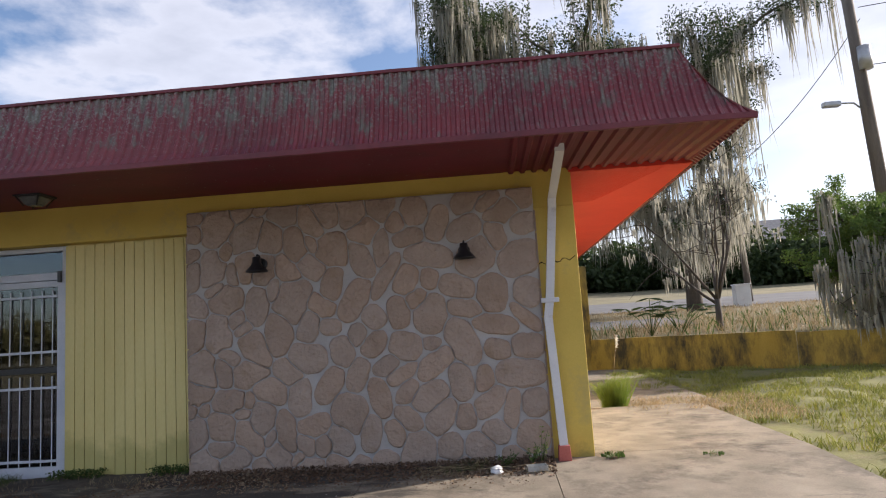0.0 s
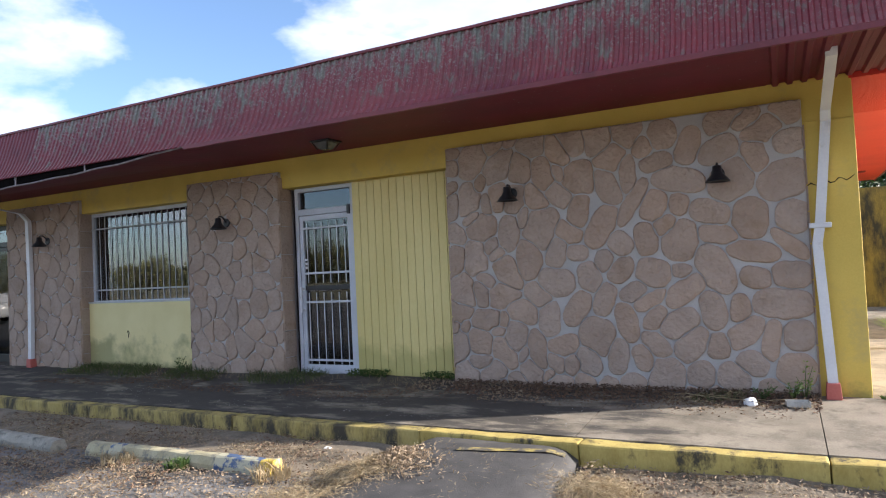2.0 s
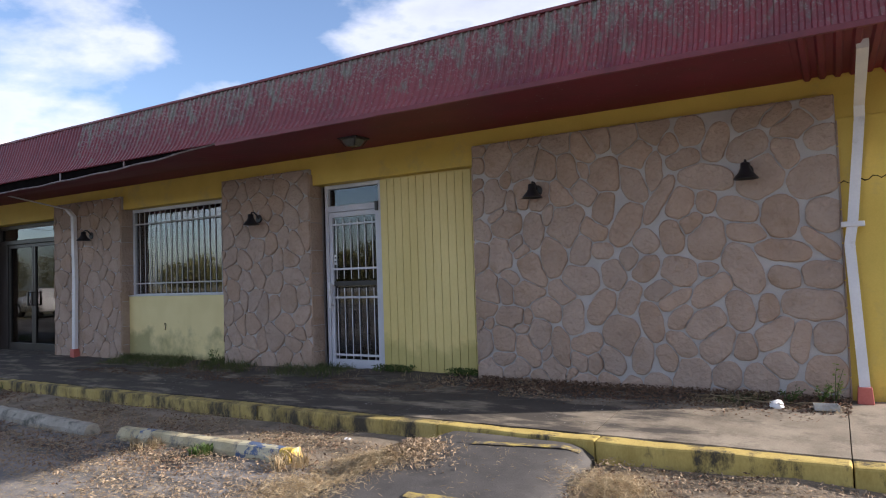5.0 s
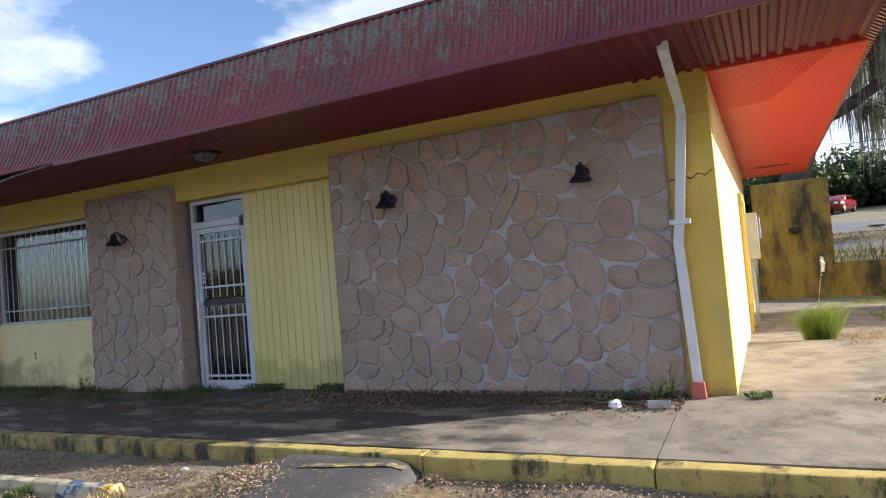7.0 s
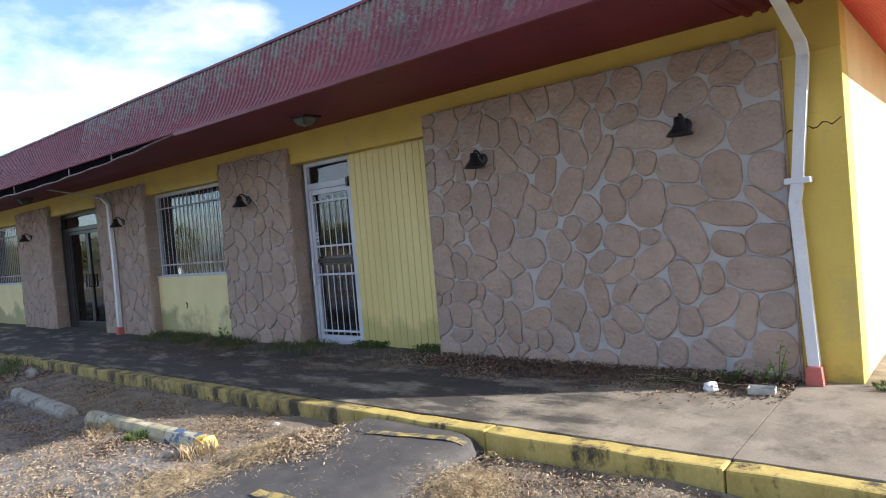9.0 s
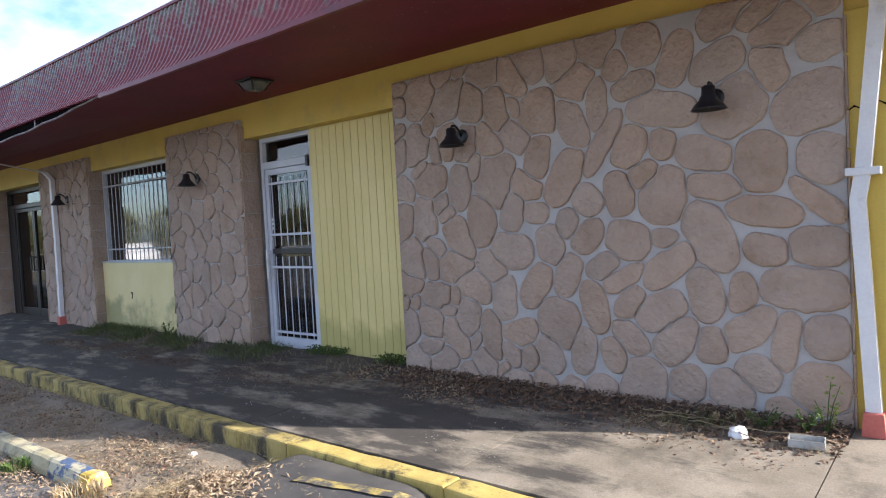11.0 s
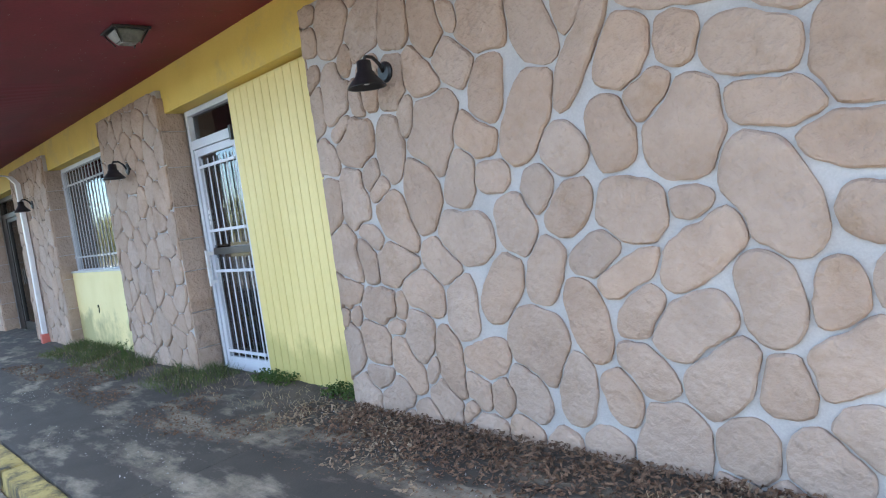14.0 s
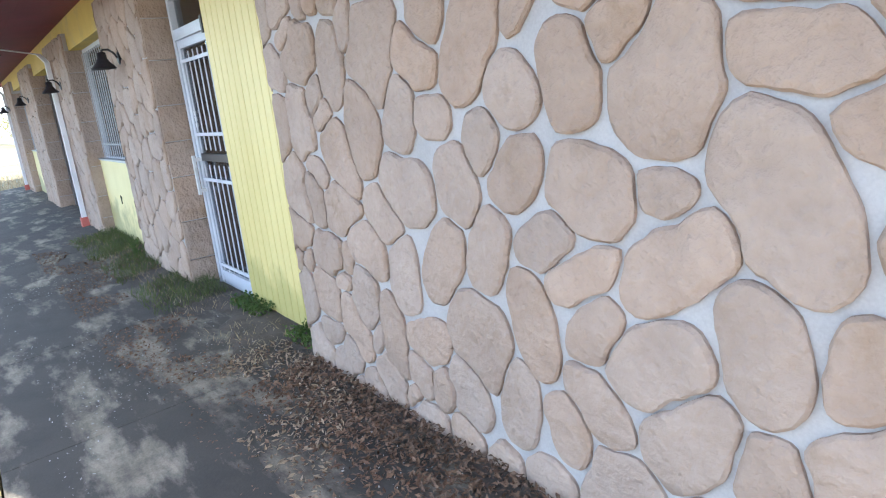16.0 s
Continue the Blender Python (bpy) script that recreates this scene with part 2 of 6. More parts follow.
M_GRIT = surface("pale_grit", (0.22, 0.21, 0.20), (0.42, 0.40, 0.38), 0.8, 20, 90, 0.1)
M_LEAF_LITTER = surface("brown_leaf_litter", (0.075, 0.042, 0.026), (0.21, 0.130, 0.08), 0.85, 20, 80, 0.1)
M_STRAW = surface("dry_straw", (0.22, 0.15, 0.075), (0.50, 0.41, 0.26), 0.85, 12, 220, 0.1, translucent=0.25)
M_WEED = surface("green_weed", (0.045, 0.085, 0.018), (0.10, 0.15, 0.035), 0.7, 12, 60, 0.1, translucent=0.3)
M_BRIGHTGRASS = surface("bright_green_grass", (0.13, 0.19, 0.03), (0.25, 0.32, 0.06), 0.6, 8, 40, 0.05, translucent=0.4)
M_FOOTGRASS = surface("foot_grass", (0.045, 0.066, 0.018), (0.12, 0.145, 0.042), 0.7, 5, 30, 0.05, translucent=0.3)
M_LAWNGRASS = surface("olive_lawn_grass", (0.13, 0.155, 0.03), (0.30, 0.30, 0.07), 0.7, 3, 30, 0.05, translucent=0.3)
M_BANK = surface("sandy_brown_dirt", (0.10, 0.082, 0.06), (0.25, 0.205, 0.15), 0.95, 5, 70, 0.9, stain=(0.055, 0.042, 0.03), stain_scale=3.0)
M_DIRT = surface("brown_dirt", (0.045, 0.037, 0.030), (0.10, 0.082, 0.066), 0.95, 6, 60, 0.9, stain=(0.13, 0.105, 0.08), stain_scale=5)
M_OAKLEAF = surface("oak_leaf", (0.022, 0.040, 0.012), (0.055, 0.085, 0.022), 0.6, 3, 20, 0.05, translucent=0.3)
M_BUSHLEAF = surface("bush_leaf", (0.07, 0.125, 0.022), (0.15, 0.225, 0.045), 0.6, 3, 20, 0.05, translucent=0.35)
M_FARLEAF = surface("far_tree_leaf", (0.07, 0.075, 0.028), (0.17, 0.16, 0.06), 0.7, 0.6, 10, 0.05, translucent=0.2)
M_MOSS = surface("grey_spanish_moss", (0.25, 0.24, 0.20), (0.42, 0.41, 0.35), 0.9, 4, 40, 0.05, translucent=0.4)
M_BARK = surface("grey_brown_bark", (0.06, 0.05, 0.042), (0.12, 0.10, 0.085), 0.9, 8, 50, 0.6, stretch=(1, 1, 0.3))
M_POLE = surface("weathered_wood_pole", (0.11, 0.09, 0.075), (0.19, 0.16, 0.13), 0.85, 4, 60, 0.3, stretch=(1, 1, 0.1))
M_FARPOLE = surface("pale_wood_pole", (0.13, 0.11, 0.09), (0.19, 0.165, 0.135), 0.85, 4, 60, 0.3, stretch=(1, 1, 0.1))
M_GALV = surface("galvanised_metal", (0.42, 0.43, 0.44), (0.52, 0.53, 0.54), 0.4, 5, 40, 0.05, metal=0.6)
M_OLDWALL = surface("mildewed_yellow_wall", (0.34, 0.23, 0.035), (0.46, 0.32, 0.06), 0.8, 2.5, 60, 0.25, stain=(0.055, 0.045, 0.022), stain_scale=1.8,
                    stain_at=(0.42, 0.62), stretch=(1, 1, 0.35))
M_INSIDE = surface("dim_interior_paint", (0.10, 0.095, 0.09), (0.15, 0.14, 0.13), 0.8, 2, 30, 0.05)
M_DARK = surface("dark_roof_void", (0.006, 0.005, 0.005), (0.010, 0.009, 0.009), 1.0, 5, 40, 0.1, spec=0.0)
M_TRIM = surface("bent_grey_metal_trim", (0.16, 0.10, 0.10), (0.30, 0.27, 0.27), 0.45, 9, 60, 0.1, metal=0.3)
M_CARW = surface("white_car_paint", (0.74, 0.74, 0.75), (0.80, 0.80, 0.80), 0.2, 2, 30, 0.0)
M_CARR = surface("red_car_paint", (0.17, 0.012, 0.012), (0.21, 0.016, 0.016), 0.2, 2, 30, 0.0)
M_CARK = surface("dark_car_paint", (0.03, 0.032, 0.04), (0.05, 0.052, 0.06), 0.2, 2, 30, 0.0)
M_TYRE = surface("black_rubber", (0.015, 0.015, 0.015), (0.025, 0.025, 0.025), 0.8, 10, 60, 0.1)
M_LITTER = surface("crumpled_white_litter", (0.68, 0.68, 0.68), (0.80, 0.80, 0.80), 0.5, 15, 80, 0.2)
M_SHINGLE = surface("grey_roof_shingle", (0.16, 0.16, 0.17), (0.24, 0.24, 0.25), 0.9, 4, 30, 0.2)


def glass(name, tint=(0.9, 0.95, 0.95), rough=0.0, ior=2.7):
    m = bpy.data.materials.new(name)
    m.use_nodes = True
    n, l = m.node_tree.nodes, m.node_tree.links
    n.remove(n["Principled BSDF"])
    tr = n.new("ShaderNodeBsdfTransparent")
    tr.inputs["Color"].default_value = (*tint, 1)
    gl = n.new("ShaderNodeBsdfGlossy")
    gl.inputs["Roughness"].default_value = rough
    fr = n.new("ShaderNodeFresnel")
    fr.inputs["IOR"].default_value = ior
    mx = n.new("ShaderNodeMixShader")
    l.new(fr.outputs["Fac"], mx.inputs["Fac"])
    l.new(tr.outputs["BSDF"], mx.inputs[1])
    l.new(gl.outputs["BSDF"], mx.inputs[2])
    l.new(mx.outputs["Shader"], n["Material Output"].inputs["Surface"])
    return m


M_DOORGLASS = glass("tinted_door_glass", (0.5, 0.53, 0.56), ior=2.0)
M_DARKGLASS = glass("dark_entrance_glass", (0.42, 0.44, 0.46), ior=1.5)
M_GLASS = glass("window_glass", (0.82, 0.86, 0.86))
M_CARGLASS = glass("car_glass", (0.2, 0.22, 0.22))


# ---- building blocks ----
def link(name, bm, material, parent=None, label=""):
    me = bpy.data.meshes.new(name)
    bm.to_mesh(me)
    bm.free()
    me.materials.append(material)
    ob = new(name, me)
    if parent:
        ob.parent = parent
    if label:
        ob["label"] = label
    return ob


part = link


def raw(name, verts, faces, material, parent=None, label="", smooth=False):
    me = bpy.data.meshes.new(name)
    me.from_pydata([tuple(v) for v in verts], [], faces)
    me.materials.append(material)
    if smooth:
        me.polygons.foreach_set("use_smooth", [True] * len(me.polygons))
    ob = new(name, me)
    if parent:
        ob.parent = parent
    if label:
        ob["label"] = label
    return ob


def thing(name, label, category, group="", place=None, kind=""):
    return tagged(new_at(name, place), label, category, group, kind)


def new_at(name, place=None):
    ob = new(name)
    if place is not None:
        ob.matrix_basis = place if isinstance(place, Matrix) else Matrix.Translation(place)
    return ob


def box(x0, x1, y0, y1, z0, z1, bevel=0.0, cuts=0, rough=0.0, seed=0):
    """A block; bevelled, or cut up along its length and roughened by noise."""
    bm = bmesh.new()
    bmesh.ops.create_cube(bm, size=1.0)
    bmesh.ops.scale(bm, vec=(x1 - x0, y1 - y0, z1 - z0), verts=bm.verts)
    bmesh.ops.translate(bm, vec=((x0 + x1) / 2, (y0 + y1) / 2, (z0 + z1) / 2), verts=bm.verts)
    if bevel:
        bmesh.ops.bevel(bm, geom=bm.edges[:], offset=bevel, segments=2, affect="EDGES", profile=0.6)
    if cuts:
        long_edges = [e for e in bm.edges if abs(e.verts[0].co.x - e.verts[1].co.x) > 0.5 * (x1 - x0)]
        bmesh.ops.subdivide_edges(bm, edges=long_edges, cuts=cuts)
    if rough:
        for v in bm.verts:
            v.co += noise.noise_vector(v.co * 4.0 + Vector((seed * 7.3, 0, 0))) * rough
    return bm


def boxes(*specs, bevel=0.0):
    """Several blocks in one mesh, for one piece of joinery."""
    whole = bmesh.new()
    for s in specs:
        b = box(*s, bevel=bevel)
        me = bpy.data.meshes.new("tmp")
        b.to_mesh(me)
        b.free()
        whole.from_mesh(me)
        bpy.data.meshes.remove(me)
    return whole


def tube_data(points, radii, sides=8):
    """Verts and faces of a tapered tube along points."""
    verts, faces = [], []
    pts = [Vector(p) for p in points]
    for i, p in enumerate(pts):
        d = (pts[min(i + 1, len(pts) - 1)] - pts[max(i - 1, 0)]).normalized()
        u = d.cross(Vector((0, 0, 1)) if abs(d.z) < 0.9 else Vector((1, 0, 0))).normalized()
        w = d.cross(u)
        for k in range(sides):
            a = 2 * math.pi * k / sides
            verts.append(p + (u * math.cos(a) + w * math.sin(a)) * radii[i])
    for i in range(len(pts) - 1):
        for k in range(sides):
            a, b = i * sides + k, i * sides + (k + 1) % sides
            faces.append((a, b, b + sides, a + sides))
    faces.append(tuple(range(sides - 1, -1, -1)))
    faces.append(tuple(range(len(verts) - sides, len(verts))))
    return verts, faces


def tube(name, points, radii, material, parent=None, sides=8, label=""):
    if not isinstance(radii, (list, tuple)):
        radii = [radii] * len(points)
    v, f = tube_data(points, radii, sides)
    return raw(name, v, f, material, parent, label, smooth=True)


def flakes(name, centres, sizes, material, parent=None, seed=1, flat=0.0, long=1.7, label=""):
    """Many small bent leaves at the given centres, in one mesh. flat: 1 lays them down."""
    rng = np.random.default_rng(seed)
    c = np.asarray(centres, float)
    n = len(c)
    s = np.asarray(sizes, float).reshape(-1, 1) * np.ones((n, 1))
    u = rng.normal(size=(n, 3))
    u[:, 2] *= 1 - flat
    u /= np.linalg.norm(u, axis=1, keepdims=True) + 1e-9
    v = rng.normal(size=(n, 3))
    v[:, 2] *= 1 - flat
    v -= (v * u).sum(1, keepdims=True) * u
    v /= np.linalg.norm(v, axis=1, keepdims=True) + 1e-9
    w = np.cross(u, v)
    pts = np.stack([c - u * s * long / 2, c + v * s * 0.4 + w * s * 0.12, c + u * s * long / 2, c - v * s * 0.4 + w * s * 0.12], 1).reshape(-1, 3)
    i = np.arange(n) * 4
    faces = np.concatenate([np.stack([i, i + 1, i + 2], 1), np.stack([i, i + 2, i + 3], 1)])
    return raw(name, pts.tolist(), faces.tolist(), material, parent, label)


def blades(name, bases, heights, lean, width, material, parent=None, seed=1, label="", droop=0.0):
    """Grass blades, moss or straw: thin two-piece ribbons that rise (or hang, with a negative height) from their bases."""
    rng = np.random.default_rng(seed)
    b = np.asarray(bases, float)
    n = len(b)
    h = np.asarray(heights, float) * np.ones(n)
    a = rng.uniform(0, 2 * np.pi, n)
    side = np.stack([np.cos(a), np.sin(a), 0 * a], 1) * (width * rng.uniform(0.6, 1.4, n) / 2)[:, None]
    a2 = rng.uniform(0, 2 * np.pi, n)
    out = np.stack([np.cos(a2), np.sin(a2), 0 * a2], 1) * (lean * np.abs(h) * rng.uniform(0.2, 1.2, n))[:, None]
    up = np.stack([0 * h, 0 * h, h], 1)
    mid = b + up * 0.6 + out * 0.4
    tip = b + up * (1 - droop * rng.uniform(0, 1, n))[:, None] + out
    pts = np.stack([b - side, b + side, mid + side * 0.8, mid - side * 0.8, tip], 1).reshape(-1, 3)
    i = np.arange(n) * 5
    quads = np.stack([i, i + 1, i + 2, i + 3], 1).tolist()
    tris = np.stack([i + 3, i + 2, i + 4], 1).tolist()
    return raw(name, pts.tolist(), quads + tris, material, parent, label)


# ---- heights of the ground ----
LOT = -0.13
KERB_Y = 5.0
WALL = 6.78
FACE = 6.72


def slab_z(y):
    return 0.045 + 0.085 * min(max((y - KERB_Y) / 1.8, 0), 1)


# ---- ground, lot, walk ----
def sheet(name, x0, x1, y0, y1, z, material, nx=1, ny=1, bump=0.0, kind="structure", label="", category=""):
    verts, faces = [], []
    for j in range(ny + 1):
        for i in range(nx + 1):
            x, y = x0 + (x1 - x0) * i / nx, y0 + (y1 - y0) * j / ny
            verts.append((x, y, z + bump * noise.noise(Vector((x * 0.7, y * 0.7, 1.0)))))
    for j in range(ny):
        for i in range(nx):
            a = j * (nx + 1) + i
            faces.append((a, a + 1, a + nx + 2, a + nx + 1))
    return tagged(raw(name, verts, faces, material, smooth=True), label, category, "", kind)


ground = sheet("ground", -700, 700, -500, 700, LOT - 0.06, M_GROUND, label="dry grassy ground reaching to the horizon", category="ground")
lot = sheet("parking_lot", -32, 9.0, -16, KERB_Y + 0.1, LOT, M_ASPHALT, 80, 40, 0.02, label="cracked grey asphalt parking lot with dirt patches",
            category="parking lot")


def lawn_z(x, y):
    if x < 3.2 and y < 10.4:
        return -0.06
    return 0.09 * noise.noise(Vector((x * 0.7, y * 0.7, 1.0)))


def hill_z(y):
    if y < 19.9:
        return 0.02 + 0.73 * min(max((y - 19.2) / 0.7, 0), 1)
    if y < 28.0:
        return 0.75 + 0.55 * (y - 19.9) / 8.1
    return 1.30 + 1.03 * min((y - 28.0) / 16.0, 1)


def draped(name, x0, x1, y0, y1, nx, ny, height, material, label, category):
    verts = [(x0 + (x1 - x0) * i / nx, y0 + (y1 - y0) * j / ny, 0) for j in range(ny + 1) for i in range(nx + 1)]
    verts = [(x, y, height(x, y)) for x, y, _ in verts]
    faces = [(j * (nx + 1) + i, j * (nx + 1) + i + 1, (j + 1) * (nx + 1) + i + 1, (j + 1) * (nx + 1) + i) for j in range(ny) for i in range(nx)]
    return tagged(raw(name, verts, faces, material, smooth=True), label, category, "", "structure")


lawn = draped("lawn", 1.0, 16, 5.14, 19.2, 60, 60, lawn_z, M_LAWN, "patchy green lawn with bare sandy spots", "lawn")
hill = draped("hillside", -80, 200, 19.2, 44.2, 60, 36, lambda x, y: hill_z(y) + 0.03 * noise.noise(Vector((x * 0.5, y * 0.5, 3.0))), M_GROUND, "dry brushy bank rising to the back street", "bank")
upper = draped("upper_ground", -200, 320, 44.0, 260, 4, 46, lambda x, y: 2.30 + 0.07 * min(max(y - 44, 0), 30), M_GROUND, "dry grassy ground beyond the back street", "ground")
side_pad = sheet("side_yard_paving", 1.0, 3.6, 10.2, 18.6, 0.055, M_CONC, label="dirty concrete paving beside the building", category="paving")
street = sheet("street", -400, -30.5, 13.0, 22.5, LOT - 0.03, M_ROAD, label="pale grey asphalt street beyond the lot", category="road")
street_turn = sheet("street_1", -62, -44, -300, 13.0, LOT - 0.035, M_ROAD, label="pale grey cross street", category="road")
back_street = draped("street_2", -80, 180, 33.0, 43.5, 2, 12, lambda x, y: hill_z(y) + 0.05, M_BACKROAD, "grey street behind the low wall", "road")
drive = draped("driveway", -30, 7.2, 23.4, 27.2, 2, 6, lambda x, y: hill_z(y) + 0.05, M_BACKROAD, "grey asphalt drive between the low wall and the street", "road")

walkway = tagged(new("walkway"), "stained concrete walkway along the building front", "walkway", "", "structure")
joints = [-20.9, -18.4, -15.9, -13.4, -10.9, -8.4, -6.5, -4.6, -2.9, -1.0, 0.69, 3.1]


def slab_piece(xa, xb, ya, yb):
    g = 0.0035
    bm = bmesh.new()
    n = 8
    rows = []
    for j in range(n + 1):
        y = ya + g + (yb - ya - 2 * g) * j / n
        rows.append([bm.verts.new((x, y, slab_z(y))) for x in (xa + g, xb - g)])
    for j in range(n):
        bm.faces.new((rows[j][0], rows[j][1], rows[j + 1][1], rows[j + 1][0]))
    ext = bmesh.ops.extrude_face_region(bm, geom=bm.faces[:])
    bmesh.ops.translate(bm, vec=(0, 0, -0.15), verts=[v for v in ext["geom"] if isinstance(v, bmesh.types.BMVert)])
    bmesh.ops.recalc_face_normals(bm, faces=bm.faces[:])
    return bm


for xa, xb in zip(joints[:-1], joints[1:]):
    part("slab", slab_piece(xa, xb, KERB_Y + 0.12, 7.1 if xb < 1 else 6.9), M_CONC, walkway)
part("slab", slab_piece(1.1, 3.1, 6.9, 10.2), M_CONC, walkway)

kerb = tagged(new("kerb"), "worn yellow-painted concrete kerb with black grime", "kerb", "", "structure")
kx = [-20.6, -18.2, -15.8, -13.4, -11.0, -8.8, -6.6, -4.4, -2.28, -0.93, 0.69, 2.9, 5.1, 7.3]
for i, (xa, xb) in enumerate(zip(kx[:-1], kx[1:])):
    top = 0.045 if xb > -9 else 0.02
    part("kerb_stone", box(xa + 0.004, xb - 0.004, KERB_Y - 0.04, KERB_Y + 0.115, LOT - 0.05, top, bevel=0.018, cuts=14, rough=0.010, seed=i), M_KERB if xa > -2.5 else M_OLDKERB, kerb)


# dirt drifted against the kerb
def bank_top(x):
    t = min(max((-6.5 - x) / 5.0, 0), 1)
    return 0.062 + 0.075 * t


def bank(x0, x1):
    bm = bmesh.new()
    n, m = int((x1 - x0) / 0.09), 8
    rows = []
    for i in range(n + 1):
        x = x0 + (x1 - x0) * i / n
        end = min(1.0, (x - x0) / 0.4, (x1 - x) / 0.4)
        row = []
        for j in range(m + 1):
            v = j / m
            y = 3.95 + v * (KERB_Y - 0.05 - 3.95)
            h = bank_top(x) * v ** 1.4 * (0.6 + 0.55 * noise.noise(Vector((x * 1.3, v, 4)))) * end + 0.008 * noise.noise(Vector((x * 6, y * 6, 0)))
            row.append(bm.verts.new((x, y, LOT + (h if 0 < j else -0.03))))
        rows.append(row)
    for a, b in zip(rows[:-1], rows[1:]):
        for j in range(m):
            bm.faces.new((a[j], b[j], b[j + 1], a[j + 1]))
    for f in bm.faces:
        f.smooth = True
    return bm


for xa, xb in ((-20.0, -2.25), (-0.9, 7.0)):
    tagged(link("dirt_bank", bank(xa, xb), M_BANK), "brown dirt drifted against the yellow kerb", "dirt", "", "stuff")


# earth and rotted leaves along the foot of the wall
def foot_bed(x0, x1, wide):
    bm = bmesh.new()
    n, m = int((x1 - x0) / 0.06), 12
    rows = []
    for i in range(n + 1):
        x = x0 + (x1 - x0) * i / n
        w = wide * (0.75 + 0.5 * noise.noise(Vector((x * 1.1, 0, 8))) + 0.3 * noise.noise(Vector((x * 4.5, 0, 2))))
        row = []
        for j in range(m + 1):
            v = j / m
            y = 6.90 - w + w * v
            h = 0.030 * v ** 0.7 * (0.7 + 0.6 * noise.noise(Vector((x * 5, y * 5, 1))))
            row.append(bm.verts.new((x, y, slab_z(y) + (h if j else -0.01))))
        rows.append(row)
    for a, b in zip(rows[:-1], rows[1:]):
        for j in range(m):
            bm.faces.new((a[j], b[j], b[j + 1], a[j + 1]))
    for f in bm.faces:
        f.smooth = True
    return bm


for xa, xb, wd in ((-20.5, -9.3, 0.35), (-9.3, -2.7, 0.62), (-2.75, 0.72, 0.58)):
    tagged(link("earth_strip", foot_bed(xa, xb, wd), M_DIRT), "dark earth and rotted leaves along the wall foot", "dirt", "", "stuff")


# asphalt ramp over the kerb
def ramp_mesh():
    bm = bmesh.new()
    nx, ny = 16, 16
    grid = []
    for j in range(ny + 1):
        v = j / ny
        y = KERB_Y - 0.06 - 2.1 * v
        row = []
        for i in range(nx + 1):
            u = i / nx
            x = -2.28 - 0.12 * v + u * (1.35 + 0.30 * v)
            edge = min(1.0, min(u, 1 - u) * 7)
            z = LOT - 0.02 + (0.165 * (1 - v) ** 0.9 + 0.03 * math.sin(v * 3.14)) * (0.45 + 0.55 * math.sqrt(edge)) + 0.006 * noise.noise(Vector((x * 5, y * 5, 0)))
            row.append(bm.verts.new((x, y, z)))
        grid.append(row)
    for j in range(ny):
        for i in range(nx):
            bm.faces.new((grid[j][i], grid[j + 1][i], grid[j + 1][i + 1], grid[j][i + 1]))
    ext = bmesh.ops.extrude_face_region(bm, geom=bm.faces[:])
    for v in ext["geom"]:
        if isinstance(v, bmesh.types.BMVert):
            v.co.z = LOT - 0.06
    bmesh.ops.recalc_face_normals(bm, faces=bm.faces[:])
    for f in bm.faces:
        f.smooth = True
    return bm


asphalt_ramp = tagged(link("asphalt_ramp", ramp_mesh(), M_RAMP), "dark asphalt wheelchair ramp with worn yellow lines", "ramp")


def ramp_z(x, y):
    v = (KERB_Y - 0.06 - y) / 2.1
    u = (x + 2.28 + 0.12 * v) / (1.35 + 0.30 * v)
    edge = min(1.0, max(0.0, min(u, 1 - u)) * 7)
    return LOT - 0.02 + (0.165 * (1 - v) ** 0.9 + 0.03 * math.sin(v * 3.14)) * (0.45 + 0.55 * math.sqrt(edge))


def ramp_line(x0, y0, x1, y1, w):
    bm = bmesh.new()
    n = 24
    prev = None
    for i in range(n + 1):
        t = i / n
        x, y = x0 + (x1 - x0) * t, y0 + (y1 - y0) * t
        wob = 0.012 * noise.noise(Vector((t * 9, y0, 2)))
        pair = [bm.verts.new((x, y + s * w / 2 + wob, ramp_z(x, y + s * w / 2 + wob) + 0.010)) for s in (-1, 1)]
        if prev:
            bm.faces.new((prev[0], pair[0], pair[1], prev[1]))
        prev = pair
    return bm


part("painted_line", ramp_line(-1.78, 4.66, -0.99, 4.82, 0.075), M_YLINE, asphalt_ramp, "worn yellow painted line")
part("painted_line", ramp_line(-1.70, 3.60, -0.95, 3.66, 0.075), M_YLINE, asphalt_ramp, "worn yellow painted line")

# ---- the building ----
X_L, X_R, Y_B = -20.9, 1.11, 15.7
SOFFIT = 2.90


def soffit_z(y):
    return 2.845 + 0.065 * min(max((y - 5.2) / 1.58, 0), 1)


PILLARS = [(-6.87, -5.21), (-11.15, -9.24), (-15.5, -13.56), (-20.0, -18.05)]

wall_front = tagged(new("wall_front"), "yellow painted front wall of a closed restaurant", "wall", "", "structure")
part("header_band", box(X_L, X_R, WALL, 7.02, 2.53, SOFFIT + 0.1, bevel=0.008), M_YELLOW, wall_front)
part("corner_column", box(0.70, X_R, WALL - 0.02, 7.02, -0.05, 2.53, bevel=0.01), M_YELLOW, wall_front)
for xa, xb in ((-9.24, -6.87), (-18.05, -15.5), (-20.9, -20.0)):
    part("low_wall", box(xa - 0.05, xb + 0.05, FACE + 0.13, 7.02, -0.05, 1.12, bevel=0.006), M_LOWER, wall_front, "pale yellow low wall under the window")
wall_east = tagged(link("wall_east", box(X_R - 0.2, X_R - 0.003, 7.02, Y_B, -0.1, SOFFIT + 0.1, bevel=0.006), M_EAST_SUNLIT), "yellow painted side wall, coloured paler for the sun glare on it", "wall", "", "structure")
